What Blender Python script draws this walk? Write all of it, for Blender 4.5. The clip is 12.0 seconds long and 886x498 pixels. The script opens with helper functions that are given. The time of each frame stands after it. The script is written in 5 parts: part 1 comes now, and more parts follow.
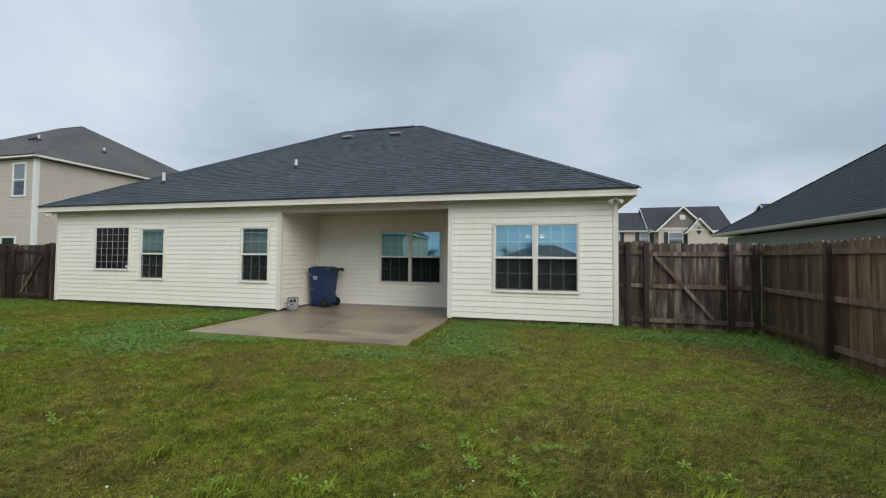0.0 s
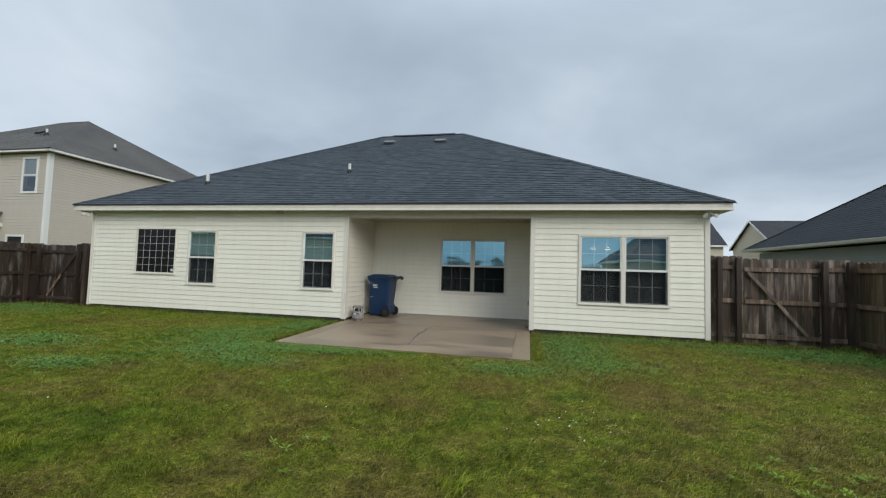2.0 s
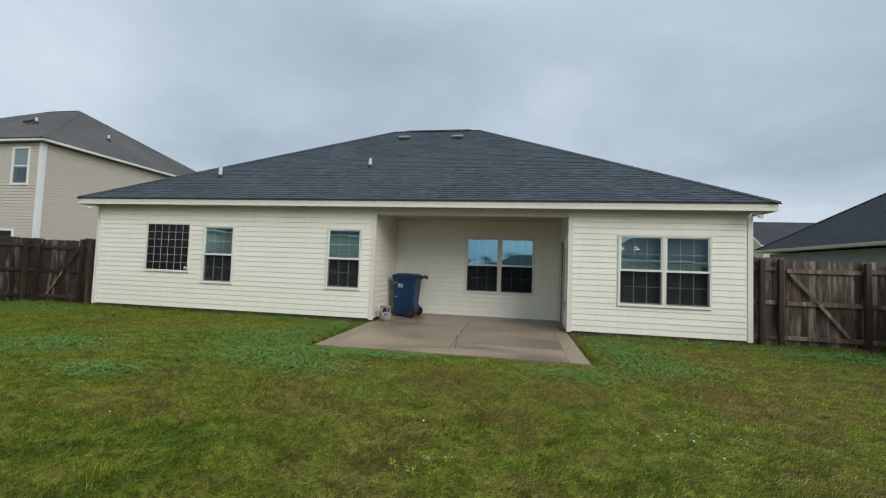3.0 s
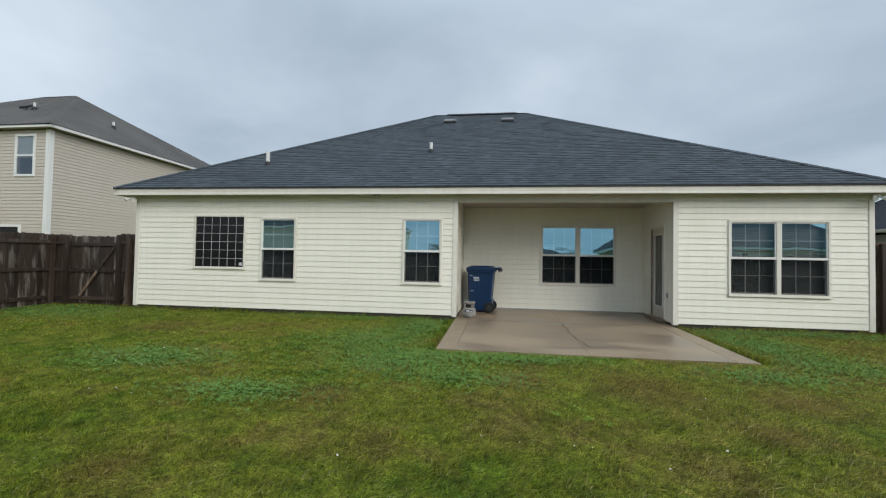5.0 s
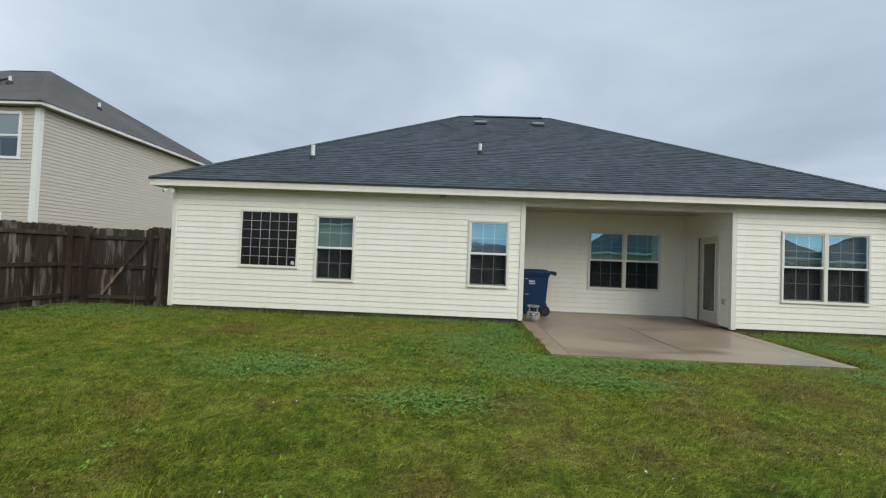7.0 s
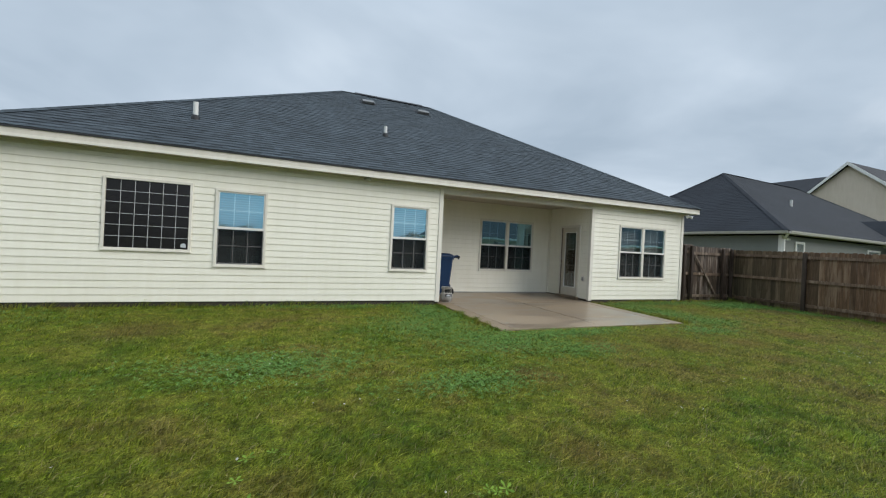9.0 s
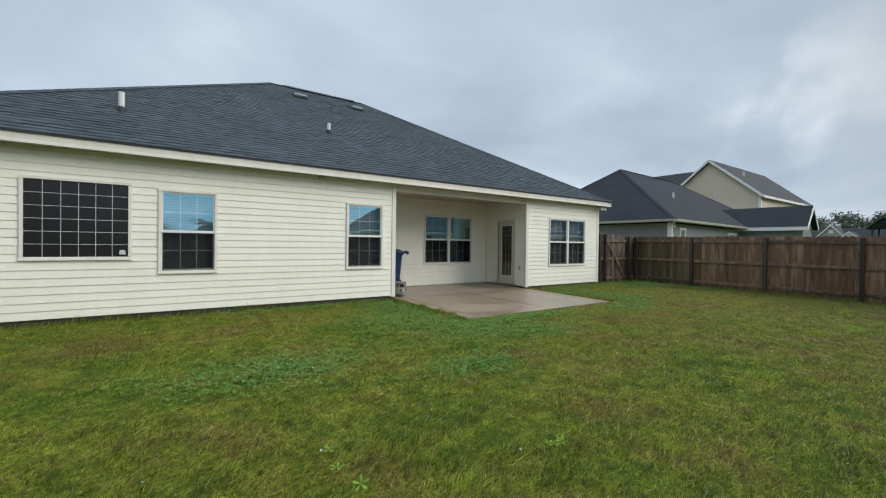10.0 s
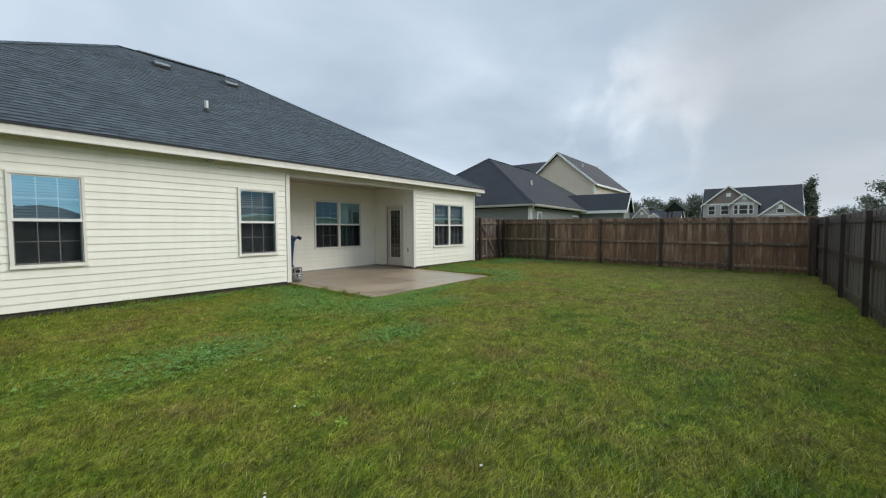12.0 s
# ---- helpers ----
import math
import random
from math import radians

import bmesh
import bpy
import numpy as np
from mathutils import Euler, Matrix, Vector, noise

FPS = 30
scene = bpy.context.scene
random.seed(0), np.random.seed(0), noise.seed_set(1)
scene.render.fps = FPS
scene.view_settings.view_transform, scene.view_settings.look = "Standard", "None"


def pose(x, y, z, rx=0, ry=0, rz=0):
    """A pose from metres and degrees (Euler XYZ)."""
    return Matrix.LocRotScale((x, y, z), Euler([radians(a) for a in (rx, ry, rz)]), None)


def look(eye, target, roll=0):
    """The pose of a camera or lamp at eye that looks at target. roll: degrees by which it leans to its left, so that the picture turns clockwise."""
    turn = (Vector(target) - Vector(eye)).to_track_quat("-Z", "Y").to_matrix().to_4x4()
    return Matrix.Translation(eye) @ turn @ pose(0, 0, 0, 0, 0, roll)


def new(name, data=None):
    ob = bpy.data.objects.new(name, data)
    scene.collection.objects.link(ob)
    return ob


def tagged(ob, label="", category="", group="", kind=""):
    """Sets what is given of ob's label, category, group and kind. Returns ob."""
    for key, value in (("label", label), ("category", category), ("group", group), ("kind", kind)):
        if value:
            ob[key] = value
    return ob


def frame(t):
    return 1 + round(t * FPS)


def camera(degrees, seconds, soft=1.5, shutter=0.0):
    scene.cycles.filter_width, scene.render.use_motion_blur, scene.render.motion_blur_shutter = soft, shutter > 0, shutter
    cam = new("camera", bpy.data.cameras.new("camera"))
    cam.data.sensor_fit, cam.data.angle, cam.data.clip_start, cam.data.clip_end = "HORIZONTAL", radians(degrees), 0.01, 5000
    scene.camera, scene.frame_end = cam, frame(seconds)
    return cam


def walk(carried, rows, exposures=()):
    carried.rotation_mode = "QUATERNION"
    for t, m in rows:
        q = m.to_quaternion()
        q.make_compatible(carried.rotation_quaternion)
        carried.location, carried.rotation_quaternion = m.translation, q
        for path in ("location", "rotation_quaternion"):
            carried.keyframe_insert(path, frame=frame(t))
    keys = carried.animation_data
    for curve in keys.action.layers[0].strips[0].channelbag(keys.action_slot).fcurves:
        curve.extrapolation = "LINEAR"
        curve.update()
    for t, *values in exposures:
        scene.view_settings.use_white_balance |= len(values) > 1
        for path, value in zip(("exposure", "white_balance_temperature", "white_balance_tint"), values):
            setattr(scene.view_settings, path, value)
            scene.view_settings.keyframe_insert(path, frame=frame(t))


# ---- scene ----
cam = camera(94.5, 12.0, soft=1.2)
METRES, EYE, TILT, LEAN, TURN = 13.0, 1.5, 0.0, 0.0, 14.6
ROWS = [
    (0.0, 0.0, 0.0, 0.0, -0.02, 1.84, -0.6),
    (0.5, -0.0462, 0.0043, -0.0012, -1.04, 2.12, -0.94),
    (1.0, -0.092, 0.0079, -0.0016, -1.77, 2.49, -1.24),
    (1.5, -0.1374, 0.0135, -0.0011, -2.28, 2.83, -1.47),
    (2.0, -0.1849, 0.0241, -0.0012, -2.83, 3.08, -1.76),
    (2.5, -0.228, 0.0389, -0.0013, -3.65, 3.05, -2.14),
    (4.5, -0.4039, 0.1141, -0.0018, -7.48, 1.73, -1.2),
    (5.0, -0.4484, 0.1349, -0.002, -6.96, 1.49, -1.05),
    (5.5, -0.4947, 0.1463, -0.0015, -6.5, 1.45, -1.14),
    (6.0, -0.5421, 0.1563, -0.0028, -6.86, 1.53, -1.43),
    (6.5, -0.5895, 0.1639, -0.0017, -8.77, 1.71, -1.82),
    (8.5, -0.7604, 0.2228, -0.0044, -31.2, 0.21, -3.2),
    (9.0, -0.8009, 0.2404, -0.0026, -37.63, -0.08, -2.81),
    (9.5, -0.8422, 0.2588, -0.0027, -43.86, -0.16, -1.78),
    (10.0, -0.8775, 0.272, -0.0022, -49.83, -0.55, -0.72),
    (10.5, -0.9108, 0.2813, -0.0015, -55.53, -0.99, 0.12),
    (11.0, -0.939, 0.2806, -0.0004, -60.65, -1.87, 0.46),
    (11.5, -0.9486, 0.2761, 0.0003, -64.67, -2.43, 0.42),
    (12.0, -0.9491, 0.2766, -0.0011, -67.42, -2.81, 0.28),
]
walk(cam, [(t, pose(0, 0, EYE, TILT, LEAN, TURN) @ pose(METRES * x, METRES * y, METRES * z, 90 + pitch, roll, yaw)) for t, x, y, z, yaw, pitch, roll in ROWS],
     exposures=[(0.0, 0.29), (2.5, 0.26), (5.0, 0.35), (9.0, 0.43), (10.5, 0.43), (12.0, 0.55)])


# ---- sky and light ----
def nodes_of(tree):
    tree.nodes.clear()
    return tree.nodes, tree.links


def add(nt, kind, links=None, **settings):
    """A node with its settings; links: {input: socket or value}."""
    n = nt.nodes.new(kind)
    if "operation" in settings:
        n.operation = settings["operation"]
    if "use_clamp" in settings:
        n.use_clamp = settings["use_clamp"]
    if "interpolation_type" in settings:
        n.interpolation_type = settings["interpolation_type"]
    if "data_type" in settings:
        n.data_type, n.blend_type = settings["data_type"], settings["blend_type"]
    if "sky_type" in settings:
        n.sky_type, n.sun_disc = settings["sky_type"], settings["sun_disc"]
    for k, v in (links or {}).items():
        if isinstance(v, bpy.types.NodeSocket):
            nt.links.new(v, n.inputs[k])
        else:
            n.inputs[k].default_value = v
    return n


def math_node(nt, op, a, b=0.0, clamp=False):
    return add(nt, "ShaderNodeMath", {0: a, 1: b}, operation=op, use_clamp=clamp).outputs[0]


def ramp(nt, fac, *stops):
    n = add(nt, "ShaderNodeValToRGB", {0: fac})
    el = n.color_ramp.elements
    while len(el) < len(stops):
        el.new(0.5)
    for e, (p, c) in zip(el, stops):
        e.position, e.color = p, (*c, 1) if len(c) == 3 else c
    return n.outputs[0]


def mixc(nt, fac, a, b, mode="MIX"):
    n = add(nt, "ShaderNodeMix", data_type="RGBA", blend_type=mode)
    for i, v in ((0, fac), (6, a), (7, b)):
        if isinstance(v, bpy.types.NodeSocket):
            nt.links.new(v, n.inputs[i])
        else:
            n.inputs[i].default_value = (*v, 1) if isinstance(v, tuple) and len(v) == 3 else v
    return n.outputs[2]


SUN_DIR = Vector((0.64, -0.62, 0.56)).normalized()
world = bpy.data.worlds.new("overcast_sky")
scene.world = world
world.use_nodes = True
nt = world.node_tree
nodes_of(nt)
sky = add(nt, "ShaderNodeTexSky", sky_type="NISHITA", sun_disc=False)
sky.sun_elevation, sky.sun_rotation = math.asin(SUN_DIR.z), math.atan2(SUN_DIR.x, SUN_DIR.y)
sky.air_density, sky.dust_density, sky.ozone_density = 1.0, 3.0, 1.0
way = add(nt, "ShaderNodeTexCoord").outputs["Generated"]
sep = add(nt, "ShaderNodeSeparateXYZ", {0: way})
up = math_node(nt, "MAXIMUM", sep.outputs[2], 0.0)
depth = math_node(nt, "ADD", up, 0.16)
flat = add(nt, "ShaderNodeCombineXYZ", {0: math_node(nt, "DIVIDE", sep.outputs[0], depth), 1: math_node(nt, "DIVIDE", sep.outputs[1], depth), 2: 0.0}).outputs[0]
big = add(nt, "ShaderNodeTexNoise", {"Vector": flat, "Scale": 0.75, "Detail": 5.0, "Roughness": 0.5, "Distortion": 0.35}).outputs[0]
soft = add(nt, "ShaderNodeTexNoise", {"Vector": flat, "Scale": 0.28, "Detail": 2.0, "Roughness": 0.4}).outputs[0]
cloud = math_node(nt, "ADD", math_node(nt, "MULTIPLY", big, 0.55), math_node(nt, "MULTIPLY", soft, 0.45))
colour = ramp(nt, cloud, (0.385, (0.318, 0.392, 0.475)), (0.5, (0.430, 0.508, 0.595)), (0.615, (0.59, 0.665, 0.745)))
# thinner cloud where the low sky is brightest, to the east
gap = add(nt, "ShaderNodeVectorMath", {0: way, 1: Vector((0.955, 0.175, 0.205)).normalized()}, operation="DOT_PRODUCT").outputs["Value"]
gap = add(nt, "ShaderNodeMapRange", {0: gap, 1: 0.972, 2: 0.999, 3: 0.0, 4: 1.0}, interpolation_type="SMOOTHSTEP").outputs[0]
fine = add(nt, "ShaderNodeTexNoise", {"Vector": way, "Scale": 5.5, "Detail": 6.0, "Roughness": 0.5, "Distortion": 0.4}).outputs[0]
gap = math_node(nt, "MULTIPLY", gap, add(nt, "ShaderNodeMapRange", {0: fine, 1: 0.42, 2: 0.68, 3: 0.0, 4: 0.62}, interpolation_type="SMOOTHSTEP").outputs[0])
colour = mixc(nt, gap, colour, (0.82, 0.86, 0.91))
# a heavier bank of cloud to the south-east
bank = add(nt, "ShaderNodeVectorMath", {0: way, 1: Vector((0.93, -0.20, 0.30)).normalized()}, operation="DOT_PRODUCT").outputs["Value"]
bank = add(nt, "ShaderNodeMapRange", {0: math_node(nt, "ADD", bank, math_node(nt, "MULTIPLY", big, 0.2)), 1: 0.97, 2: 1.10, 3: 0.0, 4: 0.62}, interpolation_type="SMOOTHSTEP").outputs[0]
colour = mixc(nt, bank, colour, (0.262, 0.282, 0.305))
# an overcast sky is brighter overhead than at the horizon
lift = add(nt, "ShaderNodeMapRange", {0: up, 1: 0.45, 2: 1.0, 3: 1.0, 4: 2.5}, interpolation_type="SMOOTHSTEP").outputs[0]
colour = mixc(nt, 1.0, colour, add(nt, "ShaderNodeCombineXYZ", {0: lift, 1: lift, 2: lift}).outputs[0], "MULTIPLY")
clouds = add(nt, "ShaderNodeBackground", {0: colour, 1: 1.0}).outputs[0]
clear = add(nt, "ShaderNodeBackground", {0: sky.outputs[0], 1: 0.05}).outputs[0]
add(nt, "ShaderNodeOutputWorld", {0: add(nt, "ShaderNodeMixShader", {0: 0.06, 1: clouds, 2: clear}).outputs[0]})

sun = new("sun", bpy.data.lights.new("sun", "SUN"))
sun.data.energy, sun.data.angle, sun.data.color = 1.5, radians(36), (1.0, 0.97, 0.92)
sun.matrix_world = look(SUN_DIR * 60, (0, 0, 0))


# ---- materials ----
def material(name, rough=0.5, metal=0.0, spec=0.5):
    m = bpy.data.materials.new(name)
    m.use_nodes = True
    nt = m.node_tree
    nodes_of(nt)
    b = add(nt, "ShaderNodeBsdfPrincipled", {"Roughness": rough, "Metallic": metal, "Specular IOR Level": spec})
    add(nt, "ShaderNodeOutputMaterial", {0: b.outputs[0]})
    return m, nt, b


def coords(nt, scale=(1, 1, 1)):
    return add(nt, "ShaderNodeMapping", {0: add(nt, "ShaderNodeTexCoord").outputs["Object"], 3: scale}).outputs[0]


def world_coords(nt, scale=(1, 1, 1)):
    return add(nt, "ShaderNodeMapping", {0: add(nt, "ShaderNodeNewGeometry").outputs["Position"], 3: scale}).outputs[0]


def noise_at(nt, vec, scale, detail=4.0, rough=0.55, distort=0.0):
    return add(nt, "ShaderNodeTexNoise", {"Vector": vec, "Scale": scale, "Detail": detail, "Roughness": rough, "Distortion": distort}).outputs[0]


def bump(nt, bsdf, height, strength=0.3, distance=0.01):
    nt.links.new(add(nt, "ShaderNodeBump", {"Height": height, "Strength": strength, "Distance": distance}).outputs[0], bsdf.inputs["Normal"])


def paint(name, colour, rough=0.45, dirt=(0.75, 0.72, 0.66), amount=0.25, scale=1.2, relief=0.08, spec=0.4, vary=0.0):
    """A plain surface with faint stains at two scales."""
    m, nt, b = material(name, rough, 0.0, spec)
    v = world_coords(nt)
    stain = noise_at(nt, v, scale, 6.0, 0.65)
    streak = noise_at(nt, world_coords(nt, (6, 6, 0.7)), 1.5, 4.0)
    f = math_node(nt, "MULTIPLY", ramp(nt, math_node(nt, "MULTIPLY", math_node(nt, "ADD", stain, streak), 0.5), (0.42, (0, 0, 0)), (0.68, (1, 1, 1))), amount)
    dirty = tuple(c * d for c, d in zip(colour, dirt))
    col = mixc(nt, f, colour, dirty)
    if vary:
        rnd = add(nt, "ShaderNodeObjectInfo").outputs["Random"]
        k = add(nt, "ShaderNodeMapRange", {0: rnd, 3: 1 - vary, 4: 1 + vary}).outputs[0]
        col = mixc(nt, 1.0, col, add(nt, "ShaderNodeCombineXYZ", {0: k, 1: k, 2: k}).outputs[0], "MULTIPLY")
    nt.links.new(col, b.inputs["Base Color"])
    if relief:
        bump(nt, b, noise_at(nt, v, 60.0, 3.0), relief, 0.004)
    return m


vinyl = paint("cream_vinyl", (0.795, 0.772, 0.668), 0.42, (0.82, 0.81, 0.74), 0.35, vary=0.015)
fascia_paint = paint("cream_fascia", (0.63, 0.595, 0.515), 0.4, (0.7, 0.68, 0.62), 0.4)
# darker than the other vinyl: the shade under the eaves is in its colour
shaded_soffit_paint = paint("shaded_soffit_vinyl", (0.50, 0.455, 0.38), 0.5)
trim_paint = paint("almond_trim", (0.72, 0.69, 0.61), 0.42, (0.75, 0.72, 0.68), 0.35)
white_vinyl = paint("white_vinyl", (0.74, 0.73, 0.69), 0.35, (0.8, 0.78, 0.74), 0.25)
muntin_white = paint("white_muntin", (0.78, 0.79, 0.78), 0.4, amount=0.1)
grid_grey = paint("pale_grey_grid", (0.46, 0.47, 0.47), 0.45, amount=0.15)
beige_vinyl = paint("beige_vinyl", (0.50, 0.450, 0.385), 0.5, (0.8, 0.78, 0.75), 0.3, vary=0.02)
tan_stucco = paint("tan_wall", (0.58, 0.50, 0.405), 0.7, (0.75, 0.72, 0.66), 0.4)
grey_vinyl = paint("grey_green_vinyl", (0.17, 0.185, 0.175), 0.5, (0.8, 0.8, 0.8), 0.3, vary=0.02)
cream_far = paint("pale_wall", (0.52, 0.47, 0.38), 0.6)
brown_far = paint("brown_gable_shingle", (0.21, 0.17, 0.155), 0.7)
blue_far = paint("grey_blue_wall", (0.36, 0.33, 0.345), 0.6)
gutter_paint = paint("pale_grey_gutter", (0.46, 0.45, 0.42), 0.4)
white_paint = paint("white_paint", (0.72, 0.72, 0.70), 0.4)
# ceiling colour lowered to carry the porch's own shade
shaded_porch_paint = paint("shaded_porch_ceiling_paint", (0.42, 0.375, 0.31), 0.5)
dark_metal = paint("dark_metal", (0.03, 0.03, 0.03), 0.4, amount=0.2)
grey_metal = paint("grey_metal", (0.33, 0.33, 0.32), 0.38, (0.6, 0.5, 0.4), 0.4)
vent_metal = paint("roof_vent_metal", (0.17, 0.175, 0.18), 0.5)
chrome, _nt, _b = material("brushed_metal", 0.3, 1.0)
_b.inputs["Base Color"].default_value = (0.55, 0.53, 0.5, 1)
pvc = paint("pvc_pipe", (0.62, 0.62, 0.60), 0.4)
wall_inside = paint("interior_paint", (0.42, 0.40, 0.36), 0.7)
shutter_dark = paint("dark_shutter", (0.03, 0.035, 0.045), 0.5)
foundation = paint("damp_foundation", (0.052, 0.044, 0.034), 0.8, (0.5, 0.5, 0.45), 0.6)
curtain_mat = paint("tan_curtain", (0.30, 0.25, 0.19), 0.9, amount=0.3)
blind_mat = paint("blind_slat", (0.33, 0.34, 0.335), 0.5, amount=0.1)
bin_blue = paint("blue_plastic", (0.0035, 0.026, 0.080), 0.42, (0.7, 0.75, 0.8), 0.4, 3.0, 0.15)
rubber = paint("black_rubber", (0.012, 0.012, 0.013), 0.6)
ink_white = paint("white_print", (0.50, 0.53, 0.56), 0.5, amount=0.2)
tank_paint = paint("grey_tank_paint", (0.30, 0.305, 0.29), 0.35, (0.5, 0.36, 0.26), 0.9, 9.0)
door_white = paint("door_paint", (0.58, 0.53, 0.44), 0.4)


def wood(name, dark, light, grey, wet=0.45, cover=0.5, algae=None):
    """Weathered boards; algae: the foot of a green-grey bloom and how far it spreads."""
    m, nt, b = material(name, wet, 0.0, 0.4)
    rnd = add(nt, "ShaderNodeObjectInfo").outputs["Random"]
    off = add(nt, "ShaderNodeCombineXYZ", {0: math_node(nt, "MULTIPLY", rnd, 37.0), 1: math_node(nt, "MULTIPLY", rnd, 91.0), 2: math_node(nt, "MULTIPLY", rnd, 53.0)}).outputs[0]
    v = add(nt, "ShaderNodeVectorMath", {0: coords(nt, (1, 1, 0.06)), 1: off}, operation="ADD").outputs[0]
    grain = noise_at(nt, v, 38.0, 6.0, 0.65)
    v2 = add(nt, "ShaderNodeVectorMath", {0: coords(nt, (1, 1, 0.13)), 1: off}, operation="ADD").outputs[0]
    worn = noise_at(nt, v2, 7.0, 5.0, 0.6)
    base = mixc(nt, ramp(nt, grain, (0.35, (0, 0, 0)), (0.7, (1, 1, 1))), dark, light)
    f = math_node(nt, "MULTIPLY", ramp(nt, worn, (cover, (0, 0, 0)), (cover + 0.14, (1, 1, 1))), 0.85)
    col = mixc(nt, f, base, grey)
    if algae:
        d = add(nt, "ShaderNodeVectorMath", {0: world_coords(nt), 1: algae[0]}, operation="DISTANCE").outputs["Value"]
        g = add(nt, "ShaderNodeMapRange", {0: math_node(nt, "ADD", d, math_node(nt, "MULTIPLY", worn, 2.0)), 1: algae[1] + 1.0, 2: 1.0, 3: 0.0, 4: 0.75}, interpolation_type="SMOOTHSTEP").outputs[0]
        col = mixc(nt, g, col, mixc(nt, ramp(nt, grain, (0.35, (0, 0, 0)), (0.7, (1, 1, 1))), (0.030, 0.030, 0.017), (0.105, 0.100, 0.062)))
    k = add(nt, "ShaderNodeMapRange", {0: rnd, 3: 0.62, 4: 1.4}).outputs[0]
    col = mixc(nt, 1.0, col, add(nt, "ShaderNodeCombineXYZ", {0: k, 1: k, 2: k}).outputs[0], "MULTIPLY")
    nt.links.new(col, b.inputs["Base Color"])
    bump(nt, b, grain, 0.5, 0.004)
    return m


fence_wood = wood("weathered_fence_board", (0.040, 0.027, 0.019), (0.085, 0.058, 0.040), (0.22, 0.18, 0.150))
fence_red = wood("reddish_fence_board", (0.085, 0.043, 0.021), (0.170, 0.092, 0.048), (0.23, 0.158, 0.102), algae=((4.27, 9.7, 0.2), 4.2))
fence_dark = wood("dark_damp_fence_board", (0.024, 0.017, 0.013), (0.052, 0.037, 0.028), (0.21, 0.185, 0.16), 0.45, 0.535)
dark_rail = wood("dark_fence_rail", (0.026, 0.019, 0.015), (0.058, 0.042, 0.033), (0.11, 0.09, 0.075), 0.45, 0.58)
post_wood = wood("dark_fence_post", (0.024, 0.016, 0.012), (0.052, 0.035, 0.026), (0.07, 0.052, 0.041))
red_rail = wood("brown_fence_rail", (0.075, 0.048, 0.030), (0.155, 0.104, 0.068), (0.21, 0.155, 0.110))
brace_wood = wood("pale_brace_board", (0.10, 0.072, 0.052), (0.20, 0.15, 0.11), (0.28, 0.23, 0.18))
back_wood = wood("grey_brown_fence_board", (0.058, 0.046, 0.038), (0.112, 0.090, 0.075), (0.16, 0.135, 0.115), 0.5, 0.56)
rail_wood = wood("fence_rail", (0.07, 0.046, 0.031), (0.15, 0.105, 0.073), (0.25, 0.195, 0.145))

# asphalt shingle
def shingle(name, colour, wet=0.75, vary=0.6):
    m, nt, b = material(name, wet, 0.0, 0.25)
    rnd = add(nt, "ShaderNodeNewGeometry").outputs["Random Per Island"]
    v = world_coords(nt)
    grit = noise_at(nt, v, 170.0, 2.0)
    patch = noise_at(nt, v, 0.55, 4.0)
    k = math_node(nt, "ADD", math_node(nt, "MULTIPLY", rnd, vary), math_node(nt, "ADD", math_node(nt, "MULTIPLY", grit, 0.5), math_node(nt, "MULTIPLY", patch, 0.55)))
    nt.links.new(mixc(nt, 1.0, colour, add(nt, "ShaderNodeCombineXYZ", {0: k, 1: k, 2: k}).outputs[0], "MULTIPLY"), b.inputs["Base Color"])
    bump(nt, b, grit, 0.5, 0.004)
    return m


slate_shingle = shingle("dark_slate_shingle", (0.056, 0.072, 0.084), vary=0.42)
# shadow line between the courses, as a darker shingle colour
shadow_band_shingle = shingle("shingle_shadow_band", (0.017, 0.021, 0.026))
deep_shingle = shingle("deep_charcoal_shingle", (0.034, 0.039, 0.048), vary=0.15)
brown_shingle = shingle("weathered_brown_shingle", (0.150, 0.140, 0.128), vary=0.12)
charcoal_shingle = shingle("charcoal_shingle", (0.055, 0.057, 0.064), vary=0.15)

# damp concrete, drying paler along the edges of the slab
dry_concrete = paint("drying_concrete", (0.262, 0.197, 0.132), 0.48, (0.6, 0.57, 0.52), 0.6, 2.2, 0.2)
concrete, nt, b = material("damp_concrete", 0.4, 0.0, 0.5)
v = world_coords(nt)
damp = noise_at(nt, world_coords(nt, (0.5, 1.1, 1)), 1.1, 4.0, 0.55, 0.4)
dampf = ramp(nt, damp, (0.40, (0, 0, 0)), (0.60, (1, 1, 1)))
puddle = add(nt, "ShaderNodeVectorMath", {0: world_coords(nt, (0.6, 1, 0)), 1: (-3.2 * 0.6, 10.95, 0.0)}, operation="DISTANCE").outputs["Value"]
puddle = add(nt, "ShaderNodeMapRange", {0: math_node(nt, "ADD", puddle, math_node(nt, "MULTIPLY", damp, 0.5)), 1: 0.72, 2: 0.42, 3: 0.0, 4: 0.7}, interpolation_type="SMOOTHSTEP").outputs[0]
spots = noise_at(nt, v, 34.0, 5.0, 0.7)
col = mixc(nt, math_node(nt, "MULTIPLY", dampf, 0.95), (0.30, 0.222, 0.146), (0.150, 0.108, 0.072))
col = mixc(nt, math_node(nt, "MULTIPLY", spots, 0.5), col, (0.23, 0.185, 0.135))
col = mixc(nt, puddle, col, (0.085, 0.064, 0.045))
nt.links.new(col, b.inputs["Base Color"])
nt.links.new(add(nt, "ShaderNodeMapRange", {0: dampf, 3: 0.46, 4: 0.30}).outputs[0], b.inputs["Roughness"])
bump(nt, b, spots, 0.15, 0.004)


